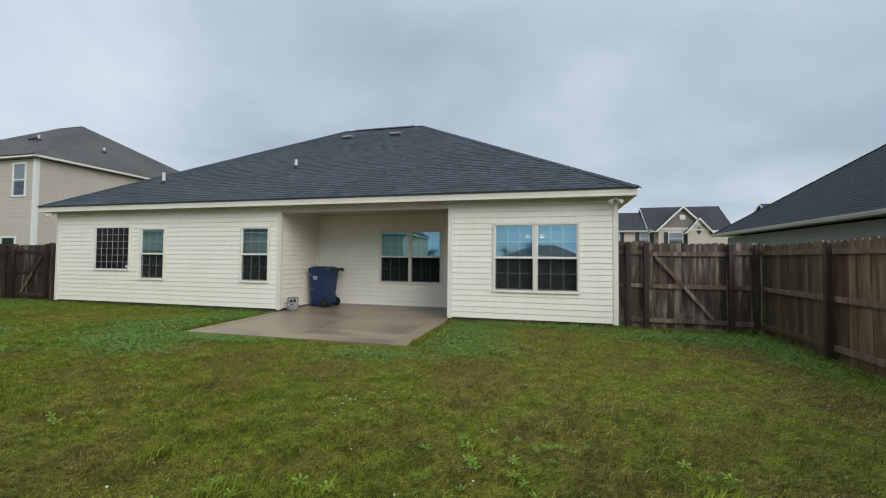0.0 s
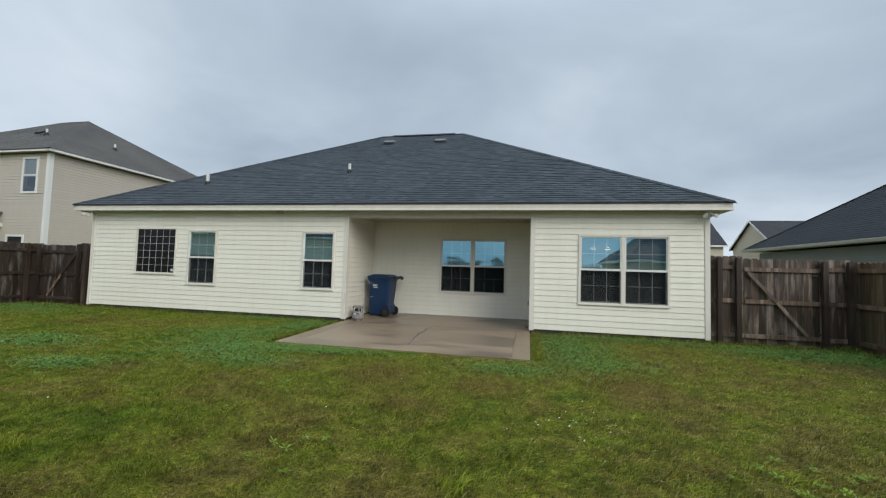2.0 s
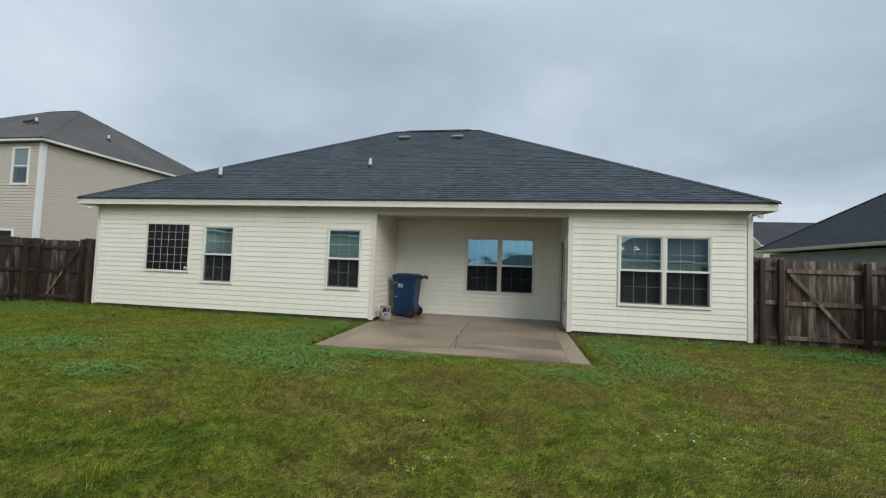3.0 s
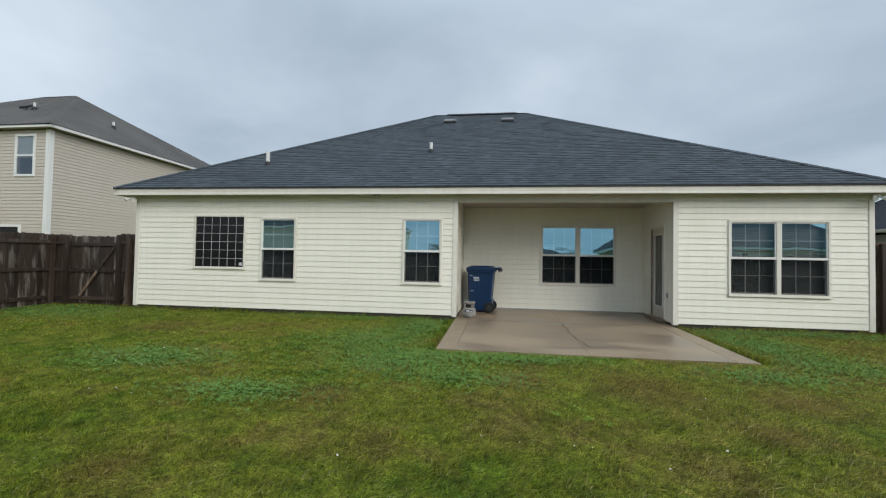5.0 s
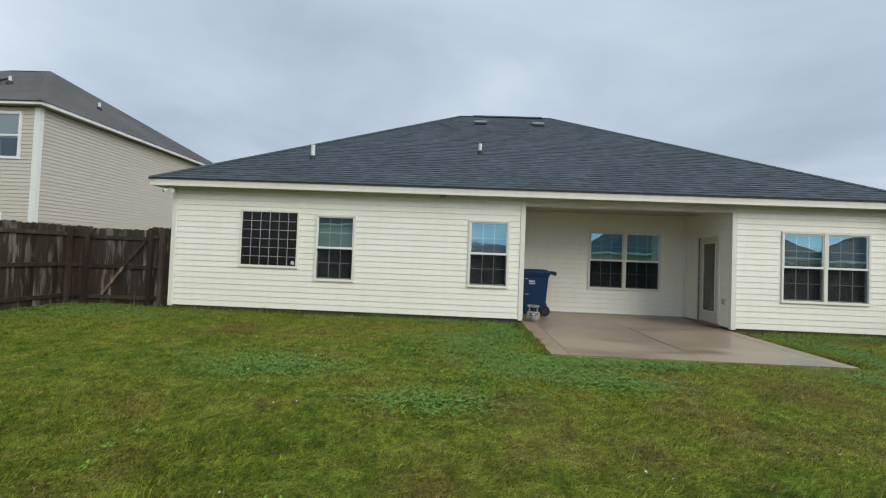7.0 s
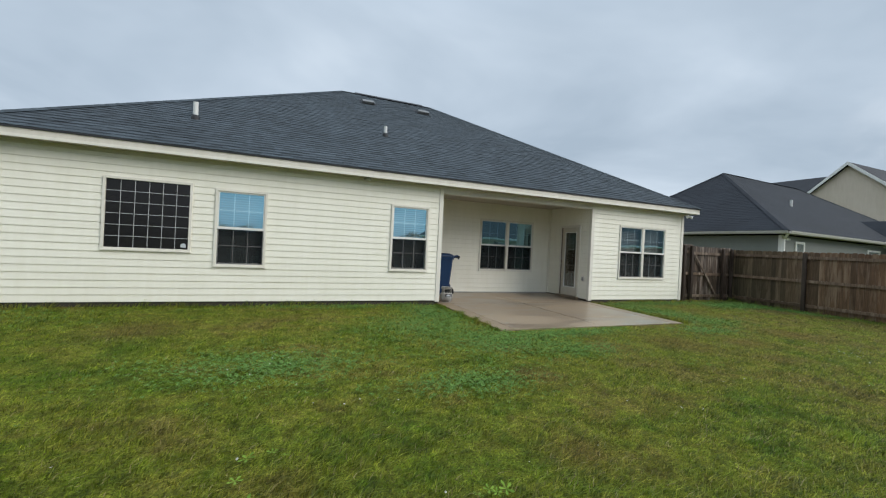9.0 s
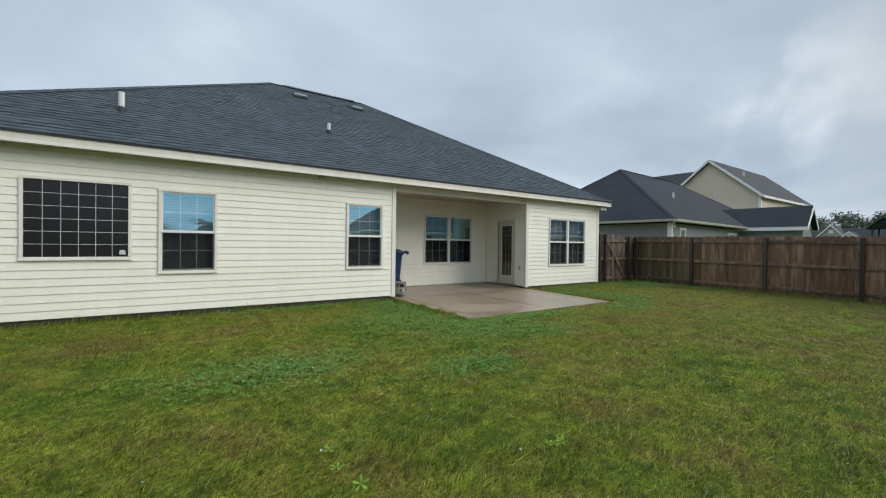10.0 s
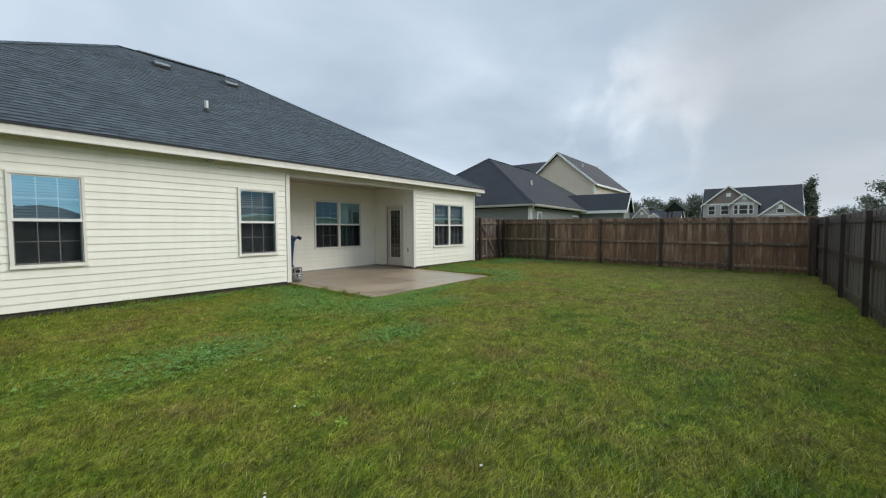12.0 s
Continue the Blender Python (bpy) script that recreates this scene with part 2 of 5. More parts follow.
def lawn_colour(nt, v):
    """Green lawn with straw and russet patches, in plan."""
    n1 = noise_at(nt, v, 0.42, 4.0, 0.6, 0.5)
    n2 = noise_at(nt, v, 1.9, 4.0, 0.6, 0.3)
    n3 = noise_at(nt, v, 9.0, 3.0, 0.6)
    mix = math_node(nt, "ADD", math_node(nt, "MULTIPLY", n1, 0.42), math_node(nt, "ADD", math_node(nt, "MULTIPLY", n2, 0.42), math_node(nt, "MULTIPLY", n3, 0.16)))
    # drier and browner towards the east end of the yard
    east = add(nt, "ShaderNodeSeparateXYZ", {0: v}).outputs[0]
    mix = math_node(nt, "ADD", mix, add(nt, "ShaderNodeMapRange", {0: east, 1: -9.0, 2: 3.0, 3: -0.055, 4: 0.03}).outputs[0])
    col = ramp(nt, mix, (0.36, (0.120, 0.188, 0.016)), (0.46, (0.218, 0.244, 0.027)), (0.54, (0.232, 0.208, 0.040)), (0.64, (0.192, 0.154, 0.050)))
    tuft = add(nt, "ShaderNodeMapRange", {0: noise_at(nt, v, 4.5, 3.0, 0.65, 0.6), 1: 0.34, 2: 0.66, 3: 0.70, 4: 1.34}).outputs[0]
    tuft = math_node(nt, "MULTIPLY", tuft, add(nt, "ShaderNodeMapRange", {0: noise_at(nt, v, 17.0, 3.0, 0.6, 0.4), 1: 0.34, 2: 0.66, 3: 0.70, 4: 1.32}).outputs[0])
    col = mixc(nt, 1.0, col, add(nt, "ShaderNodeCombineXYZ", {0: tuft, 1: tuft, 2: tuft}).outputs[0], "MULTIPLY")
    # worn russet spots in front of the patio
    for x, y, r in ((-4.4, 5.2, 1.0), (-1.0, 5.4, 0.9), (-2.9, 5.0, 0.7), (-7.9, 4.3, 0.55), (-5.8, 5.3, 0.6), (-3.7, 4.1, 0.5), (-8.7, 2.7, 0.4), (-12.6, 7.6, 1.0)):
        d = add(nt, "ShaderNodeVectorMath", {0: v, 1: (x, y, 0.0)}, operation="DISTANCE").outputs["Value"]
        f = add(nt, "ShaderNodeMapRange", {0: math_node(nt, "ADD", math_node(nt, "DIVIDE", d, r), math_node(nt, "MULTIPLY", n2, 1.4)), 1: 1.75, 2: 0.75, 3: 0.0, 4: 0.6}, interpolation_type="SMOOTHSTEP").outputs[0]
        col = mixc(nt, f, col, (0.235, 0.145, 0.050))
    # shade beside the east fence, multiplied into the lawn colour
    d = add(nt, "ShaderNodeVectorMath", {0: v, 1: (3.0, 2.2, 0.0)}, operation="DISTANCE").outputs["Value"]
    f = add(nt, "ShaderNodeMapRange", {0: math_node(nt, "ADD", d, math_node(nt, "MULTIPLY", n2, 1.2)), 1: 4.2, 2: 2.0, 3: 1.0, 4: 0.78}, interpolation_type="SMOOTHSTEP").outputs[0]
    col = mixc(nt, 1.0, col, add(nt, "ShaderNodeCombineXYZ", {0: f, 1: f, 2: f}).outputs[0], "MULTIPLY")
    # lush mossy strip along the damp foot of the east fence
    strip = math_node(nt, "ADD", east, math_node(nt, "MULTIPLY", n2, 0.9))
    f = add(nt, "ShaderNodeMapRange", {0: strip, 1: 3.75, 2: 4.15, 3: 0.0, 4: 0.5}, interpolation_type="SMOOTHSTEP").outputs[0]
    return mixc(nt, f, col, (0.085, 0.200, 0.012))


soil, nt, b = material("lawn_ground", 0.95, 0.0, 0.05)
v = world_coords(nt, (1, 1, 0))
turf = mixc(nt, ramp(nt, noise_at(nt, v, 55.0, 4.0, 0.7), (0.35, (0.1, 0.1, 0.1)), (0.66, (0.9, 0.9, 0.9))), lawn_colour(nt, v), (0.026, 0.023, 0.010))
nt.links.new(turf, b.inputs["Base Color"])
bump(nt, b, noise_at(nt, v, 45.0, 4.0, 0.7), 0.9, 0.03)

grass_mat, nt, b = material("grass_blade", 0.48, 0.0, 0.4)
v = world_coords(nt, (1, 1, 0))
rnd = add(nt, "ShaderNodeNewGeometry").outputs["Random Per Island"]
tone = ramp(nt, rnd, (0.0, (0.30, 0.36, 0.3)), (0.5, (0.92, 1.0, 0.88)), (0.85, (1.35, 1.35, 1.3)), (1.0, (1.9, 1.65, 2.2)))
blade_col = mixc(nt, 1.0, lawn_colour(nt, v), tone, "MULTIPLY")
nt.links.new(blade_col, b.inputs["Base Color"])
leafy = add(nt, "ShaderNodeMixShader", {0: 0.55, 1: b.outputs[0], 2: add(nt, "ShaderNodeBsdfTranslucent", {0: blade_col}).outputs[0]}).outputs[0]
add(nt, "ShaderNodeOutputMaterial", {0: leafy}).is_active_output = True


def leaf_material(name, a, c, rough=0.75):
    m, nt, b = material(name, rough, 0.0, 0.1)
    rnd = add(nt, "ShaderNodeNewGeometry").outputs["Random Per Island"]
    nt.links.new(ramp(nt, rnd, (0.0, a), (1.0, c)), b.inputs["Base Color"])
    return m


clover_mat = leaf_material("clover_leaf", (0.068, 0.150, 0.028), (0.160, 0.275, 0.070))
weed_mat = leaf_material("weed_leaf", (0.09, 0.17, 0.02), (0.18, 0.28, 0.04))
straw_mat = leaf_material("dry_straw", (0.26, 0.21, 0.09), (0.44, 0.37, 0.19))
tuft_mat = leaf_material("coarse_grass", (0.17, 0.24, 0.02), (0.33, 0.38, 0.05))
flower_mat = leaf_material("clover_flower", (0.45, 0.45, 0.38), (0.7, 0.7, 0.62))
# leaf greens paled and greyed to include the haze of distance
hazy_tree_leaf = leaf_material("hazy_tree_leaf", (0.080, 0.100, 0.075), (0.150, 0.170, 0.125))
bark = paint("bark", (0.09, 0.07, 0.055), 0.9, amount=0.5)


def glass_material(name, mirror, tint, through_tint, rough=0.0):
    m = bpy.data.materials.new(name)
    m.use_nodes = True
    nt = m.node_tree
    nodes_of(nt)
    wave = add(nt, "ShaderNodeBump", {"Height": noise_at(nt, world_coords(nt), 2.2, 1.0), "Strength": 0.12, "Distance": 0.01}).outputs[0]
    g = add(nt, "ShaderNodeBsdfGlossy", {"Color": (*tint, 1), "Roughness": rough, "Normal": wave}).outputs[0]
    t = add(nt, "ShaderNodeBsdfTransparent", {"Color": (*through_tint, 1)}).outputs[0]
    fres = add(nt, "ShaderNodeLayerWeight", {"Blend": 0.25}).outputs["Fresnel"]
    f = math_node(nt, "ADD", math_node(nt, "MULTIPLY", fres, 0.5), mirror, True)
    add(nt, "ShaderNodeOutputMaterial", {0: add(nt, "ShaderNodeMixShader", {0: f, 1: t, 2: g}).outputs[0]})
    return m


glass = glass_material("coated_window_glass", 0.56, (0.43, 0.80, 0.93), (0.8, 0.84, 0.84))
dark_glass = glass_material("tinted_window_glass", 0.10, (0.55, 0.52, 0.52), (0.03, 0.03, 0.03), 0.35)
far_glass = glass_material("far_window_glass", 0.16, (0.75, 0.85, 0.95), (0.6, 0.63, 0.63))
door_glass = glass_material("door_glass", 0.04, (0.8, 0.85, 0.9), (0.72, 0.70, 0.66), 0.03)
screen = bpy.data.materials.new("insect_screen")
screen.use_nodes = True
nt = screen.node_tree
nodes_of(nt)
add(nt, "ShaderNodeOutputMaterial", {0: add(nt, "ShaderNodeMixShader", {0: 0.42, 1: add(nt, "ShaderNodeBsdfTransparent").outputs[0], 2: add(nt, "ShaderNodeBsdfDiffuse", {0: (0.012, 0.013, 0.014, 1)}).outputs[0]}).outputs[0]})
lamp_glow = bpy.data.materials.new("lit_lamp_shade")
lamp_glow.use_nodes = True
nt = lamp_glow.node_tree
nodes_of(nt)
add(nt, "ShaderNodeOutputMaterial", {0: add(nt, "ShaderNodeEmission", {0: (1.0, 0.82, 0.5, 1), 1: 2.6}).outputs[0]})


# ---- building helpers ----
class MB:
    """Collects the faces of one mesh."""

    def __init__(self):
        self.v, self.f, self.m = [], [], {}

    def poly(self, *pts):
        n = len(self.v)
        self.v += [tuple(p) for p in pts]
        self.f.append(tuple(range(n, n + len(pts))))
        return self

    def box(self, x0, x1, y0, y1, z0, z1):
        n = len(self.v)
        self.v += [(x, y, z) for z in (z0, z1) for x, y in ((x0, y0), (x1, y0), (x1, y1), (x0, y1))]
        self.f += [tuple(n + i for i in q) for q in ((3, 2, 1, 0), (4, 5, 6, 7), (0, 1, 5, 4), (1, 2, 6, 5), (2, 3, 7, 6), (3, 0, 4, 7))]
        return self

    def solid(self, a, c):
        """A closed prism between two rings of as many points."""
        n, k = len(self.v), len(a)
        self.v += [tuple(p) for p in (*a, *c)]
        self.f.append(tuple(range(n + k - 1, n - 1, -1)))
        self.f.append(tuple(range(n + k, n + 2 * k)))
        self.f += [(n + i, n + (i + 1) % k, n + k + (i + 1) % k, n + k + i) for i in range(k)]
        return self

    def rod(self, a, c, r0, r1=None, seg=12):
        a, c = Vector(a), Vector(c)
        q = (c - a).to_track_quat("Z", "Y")
        ring = lambda o, r: [o + q @ Vector((r * math.cos(i * 2 * math.pi / seg), r * math.sin(i * 2 * math.pi / seg), 0)) for i in range(seg)]
        return self.solid(ring(a, r0), ring(c, r0 if r1 is None else r1))

    def lathe(self, x, y, profile, seg=24):
        n, k = len(self.v), len(profile)
        for r, z in profile:
            self.v += [(x + r * math.cos(i * 2 * math.pi / seg), y + r * math.sin(i * 2 * math.pi / seg), z) for i in range(seg)]
        for j in range(k - 1):
            self.f += [(n + j * seg + i, n + j * seg + (i + 1) % seg, n + (j + 1) * seg + (i + 1) % seg, n + (j + 1) * seg + i) for i in range(seg)]
        self.f.append(tuple(n + i for i in range(seg - 1, -1, -1)))
        self.f.append(tuple(n + (k - 1) * seg + i for i in range(seg)))
        return self

    def mesh(self, name, bevel=0.0, smooth=False):
        me = bpy.data.meshes.new(name)
        me.from_pydata(self.v, [], self.f)
        for i, k in self.m.items():
            me.polygons[i].material_index = k
        if bevel:
            bm = bmesh.new()
            bm.from_mesh(me)
            bmesh.ops.bevel(bm, geom=bm.edges[:], offset=bevel, segments=2, affect="EDGES", clamp_overlap=True)
            bm.to_mesh(me)
            bm.free()
        if smooth:
            me.shade_smooth()
            me.set_sharp_from_angle(angle=radians(35))
        return me


def part(name, mb, mat, parent=None, label="", bevel=0.0, smooth=False, at=None):
    me = mb.mesh(name, bevel, smooth) if isinstance(mb, MB) else mb
    if not me.materials:
        me.materials.append(mat)
    ob = new(name, me)
    if parent:
        ob.parent = parent
    if at:
        ob.matrix_basis = at
    return tagged(ob, label) if label else ob


def thing(name, at, label, category, group="", kind=""):
    ob = new(name)
    ob.empty_display_size = 0.2
    ob.matrix_basis = at
    return tagged(ob, label, category, group, kind)


def group_part(name, parent, at=None, label=""):
    ob = new(name)
    ob.empty_display_size = 0.1
    ob.parent = parent
    if at:
        ob.matrix_basis = at
    return tagged(ob, label) if label else ob


def cut_cells(x0, x1, z0, z1, holes):
    """Rectangles that fill x0..x1, z0..z1 but for the holes."""
    zs = sorted({z0, z1, *[min(max(z, z0), z1) for h in holes for z in h[2:]]})
    for a, c in zip(zs, zs[1:]):
        spans = sorted((h[0], h[1]) for h in holes if h[2] < c - 1e-6 and h[3] > a + 1e-6)
        at = x0
        for s, e in spans:
            if s > at:
                yield at, min(s, x1), a, c
            at = max(at, e)
        if at < x1:
            yield at, x1, a, c


def board_cells(x0, x1, z0, z1, holes):
    """Like cut_cells, but split only above and below the openings themselves."""
    live = [h for h in holes if h[2] < z1 - 1e-6 and h[3] > z0 + 1e-6]
    xs = sorted({x0, x1, *[min(max(x, x0), x1) for h in live for x in h[:2]]})
    for a, c in zip(xs, xs[1:]):
        over = [h for h in live if h[0] < c - 1e-6 and h[1] > a + 1e-6]
        if not over:
            yield a, c, z0, z1
            continue
        lo, hi = min(h[2] for h in over), max(h[3] for h in over)
        if lo > z0 + 0.004:
            yield a, c, z0, lo
        if hi < z1 - 0.004:
            yield a, c, hi, z1


def wall(name, parent, at, length, z0, z1, thick, holes, core_mat, board_mat, course=0.131, lap=0.007, joined=False):
    """A sided wall in its own axes: x along, outer face y = 0 (outward is -y), with openings through it and one board a course."""
    mb = MB()
    for a, c, e, g in cut_cells(0, length, z0, z1, holes):
        mb.box(a, c, 0.006, thick, e, g)
    w = part(name, mb, core_mat, parent, at=at)
    z, rest = z0, MB()
    while z < z1 - 0.01:
        top = min(z + course, z1)
        for a, c, e, g in board_cells(0, length, z, top, holes):
            f0, f1 = -lap * (1 - (e - z) / course), -lap * (1 - (g - z) / course)
            prof = [(f0 - 0.003, e), (f0 - 0.004, e + min(0.008, (g - e) / 3)), (f1, g), (0.006, g), (0.006, e)]
            b = rest if joined else MB()
            b.solid([(a, y, q) for y, q in prof], [(c, y, q) for y, q in prof])
            if not joined:
                part("siding_board", b, board_mat, w)
        z = top
    if joined:
        tagged(part("siding", rest, board_mat, w), "rows of lapped vinyl siding", kind="stuff")
    return w


def frame_bars(x0, x1, z0, z1, w, y0, y1):
    return MB().box(x0, x1, y0, y1, z1 - w, z1).box(x0, x1, y0, y1, z0, z0 + w).box(x0, x0 + w, y0, y1, z0 + w, z1 - w).box(x1 - w, x1, y0, y1, z0 + w, z1 - w)


def window(parent, at, units, height, trim=0.075, grid=(3, 2), blinds=True, casing=None, sash=None, label=""):
    """Double-hung sashes side by side in one casing; x along the wall, z up from the sill, outward is -y. units: list of widths."""
    w = group_part("window", parent, at, label)
    total = sum(units) + 0.085 * (len(units) - 1) + 2 * trim
    part("casing", frame_bars(0, total, 0, height, trim, -0.034, 0.05), casing or trim_paint, w, bevel=0.004)
    part("sill", MB().box(-0.008, total + 0.008, -0.042, 0.0, -0.014, 0.012), casing or trim_paint, w, bevel=0.004)
    x = trim
    half = height * 0.5
    for i, u in enumerate(units):
        if i:
            part("mullion", MB().box(x - 0.085, x, -0.03, 0.05, trim, height - trim), casing or trim_paint, w, bevel=0.004)
        for up in (True, False):
            z0, z1 = (half - 0.02, height - trim) if up else (trim, half + 0.02)
            y = 0.0 if up else 0.026
            part("sash", frame_bars(x, x + u, z0, z1, 0.024 if up else 0.028, y - 0.016, y + 0.012), sash or white_vinyl, w, bevel=0.003)
            pane = part("pane", MB().poly((x + 0.02, y, z0 + 0.02), (x + u - 0.02, y, z0 + 0.02), (x + u - 0.02, y, z1 - 0.02), (x + 0.02, y, z1 - 0.02)), glass, w)
            pane.visible_shadow = False
            bars = [(x + 0.03 + (u - 0.06) * k / grid[0], None) for k in range(1, grid[0])] + [(None, z0 + 0.03 + (z1 - z0 - 0.06) * k / grid[1]) for k in range(1, grid[1])]
            g, hw = (0.006, 0.007) if up else (-0.012, 0.0045)
            for bx, bz in bars:
                b = MB().box(bx - hw, bx + hw, y + g, y + g + 0.008, z0 + 0.03, z1 - 0.03) if bx else MB().box(x + 0.03, x + u - 0.03, y + g - 0.001, y + g + 0.007, bz - hw, bz + hw)
                part("muntin", b, muntin_white, w)
        part("meeting_rail", MB().box(x, x + u, -0.024, 0.03, half - 0.026, half + 0.022), sash or white_vinyl, w, bevel=0.004)
        part("insect_screen", MB().box(x + 0.012, x + u - 0.012, -0.004, -0.0025, trim, half - 0.02), screen, w).visible_shadow = False
        if blinds:
            b = MB()
            z = trim + 0.03
            while z < height - trim - 0.05:
                b.poly((x + 0.01, 0.092, z), (x + u - 0.01, 0.092, z), (x + u - 0.01, 0.112, z + 0.034), (x + 0.01, 0.112, z + 0.034))
                z += 0.048
            b.box(x + 0.005, x + u - 0.005, 0.08, 0.12, height - trim - 0.05, height - trim)
            part("blind", b, blind_mat, w, "half-open horizontal window blind")
        x += u + 0.085
    return w, total


def at_wall(x, y, z, turn=0):
    return pose(x, y, z, 0, 0, turn)


# ---- the lawn ----
def ground_z(x, y):
    """The yard rises gently towards the house."""
    base = 0.009 * min(max(y, -2.0), 9.6)
    t = min(max((y - 8.3) / 1.2, 0.0), 1.0)
    if x < -7.6 or x > -1.7:
        base += 0.022 * t * t * (3 - 2 * t)
    return base + 0.018 * (noise.noise(Vector((x * 0.35, y * 0.35, 0.3)))) * min(1.0, max(0.0, (9.2 - abs(y - 0.2)) / 3))


def lines(lo, hi, step, reach):
    inner = list(np.arange(lo, hi + 0.01, step))
    out, d = [], step
    a = lo
    while lo - a < reach:
        d *= 1.6
        a -= d
        out.append(a)
    b, d, far = hi, step, []
    while b - hi < reach:
        d *= 1.6
        b += d
        far.append(b)
    return out[::-1] + inner + far


gx, gy = lines(-19, 6, 0.4, 1500), lines(-4, 12, 0.4, 1500)
mb = MB()
mb.v = [(x, y, ground_z(x, y)) for y in gy for x in gx]
mb.f = [(j * len(gx) + i, j * len(gx) + i + 1, (j + 1) * len(gx) + i + 1, (j + 1) * len(gx) + i) for j in range(len(gy) - 1) for i in range(len(gx) - 1)]
tagged(part("ground", mb, soil, smooth=True), "damp lawn ground running out to the horizon", "ground", kind="structure")

# ---- the house ----
HX0, HX1, HY, HN = -15.27, 1.425, 9.58, 22.4
PX0, PX1, PY = -7.03, -2.35, 11.47
SILL, EAVE = 0.2, 2.93
house = thing("house", pose(0, 0, 0), "single-storey cream vinyl-sided house with a dark hipped roof and recessed porch", "house")
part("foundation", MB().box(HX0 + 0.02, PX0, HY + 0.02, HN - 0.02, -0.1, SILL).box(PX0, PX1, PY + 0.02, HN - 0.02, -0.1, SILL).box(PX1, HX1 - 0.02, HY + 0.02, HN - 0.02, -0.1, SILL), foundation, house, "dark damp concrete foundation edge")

W1 = (-13.65, -12.25, 1.155, 2.485)
W2 = (-11.865, -10.925, 0.895, 2.43)
W3 = (-8.30, -7.365, 0.895, 2.43)
W4 = (-4.96, -3.02, 0.86, 2.44)
W5 = (-1.285, 0.645, 0.83, 2.42)


def hole(w, x0, m=0.03):
    return (w[0] - x0 + m, w[1] - x0 - m, w[2] + m, w[3] - m)


wall("wall_left", house, at_wall(HX0, HY, 0), PX0 - HX0, SILL, EAVE, 0.14, [hole(W1, HX0), hole(W2, HX0), hole(W3, HX0)], wall_inside, vinyl)
wall("wall_right", house, at_wall(PX1, HY, 0), HX1 - PX1, SILL, EAVE, 0.14, [hole(W5, PX1)], wall_inside, vinyl)
wall("porch_back_wall", house, at_wall(PX0, PY, 0), PX1 - PX0, SILL, EAVE, 0.14, [hole(W4, PX0)], wall_inside, vinyl)
wall("porch_left_wall", house, at_wall(PX0, HY + 0.06, 0, 90), PY - HY - 0.06, SILL, EAVE, 0.14, [], wall_inside, vinyl)
DY0, DY1, DZ0, DZ1 = 10.0, 10.90, 0.21, 2.36
wall("porch_right_wall", house, at_wall(PX1, PY, 0, -90), PY - HY - 0.06, SILL, EAVE, 0.14, [(PY - DY1 + 0.02, PY - DY0 - 0.02, DZ0, DZ1 - 0.02)], wall_inside, vinyl)
wall("end_wall_left", house, at_wall(HX0, HN, 0, -90), HN - HY, SILL, EAVE, 0.14, [], wall_inside, vinyl, joined=True)
wall("end_wall_right", house, at_wall(HX1, HY, 0, 90), HN - HY, SILL, EAVE, 0.14, [], wall_inside, vinyl, joined=True)
wall("front_wall", house, at_wall(HX1, HN, 0, 180), HX1 - HX0, SILL, EAVE, 0.14, [], wall_inside, vinyl, 0.5, joined=True)
part("room_ceiling", MB().box(HX0 + 0.15, HX1 - 0.15, PY + 0.15, HN - 0.15, 2.74, 2.76).box(HX0 + 0.15, PX0 - 0.15, HY + 0.15, PY + 0.15, 2.74, 2.76).box(PX1 + 0.15, HX1 - 0.15, HY + 0.15, PY + 0.15, 2.74, 2.76), wall_inside, house)
part("partition", MB().box(HX0 + 0.15, HX1 - 0.15, 15.6, 15.7, SILL, 2.74).box(-9.6, -9.5, HY + 0.15, 15.6, SILL, 2.74).box(PX0 + 0.3, PX0 + 0.4, PY + 0.2, 15.6, SILL, 2.74), wall_inside, house)

# corner boards, porch beam, ceiling
for x0, x1, y0, y1 in ((HX0 - 0.022, HX0 + 0.085, HY - 0.024, HY + 0.09), (HX1 - 0.085, HX1 + 0.022, HY - 0.024, HY + 0.09), (PX0 - 0.085, PX0 + 0.022, HY - 0.024, HY + 0.075), (PX1 - 0.022, PX1 + 0.085, HY - 0.024, HY + 0.075)):
    part("corner_board", MB().box(x0, x1, y0, y1, SILL - 0.03, EAVE), trim_paint, house, bevel=0.004)
for x0, x1 in ((PX0 + 0.014, PX0 + 0.055), (PX1 - 0.055, PX1 - 0.014)):
    part("inside_corner", MB().box(x0, x1, PY - 0.055, PY - 0.014, SILL, EAVE), vinyl, house)
part("porch_beam", MB().box(PX0 + 0.022, PX1 - 0.022, HY - 0.02, HY + 0.2, 2.80, EAVE), fascia_paint, house, "cream boxed porch beam", bevel=0.006)
part("frieze", MB().box(HX0 - 0.02, HX1 + 0.02, HY - 0.03, HY + 0.03, 2.895, 2.956), trim_paint, house, "narrow trim under the eave")
part("porch_ceiling", MB().box(PX0, PX1, HY + 0.2, PY, EAVE - 0.012, EAVE + 0.01), shaded_porch_paint, house)
part("base_flashing", MB().box(PX0 + 0.03, PX1 - 0.03, PY - 0.026, PY, SILL - 0.035, SILL + 0.004), grey_metal, house)

# the roof: a hip over the whole plan
EX0, EX1, EY0, EY1, EZ = -15.68, 1.80, 9.265, 22.75, 3.125
RL, RR, RY, RZ = -8.63, -5.11, 16.02, 7.13


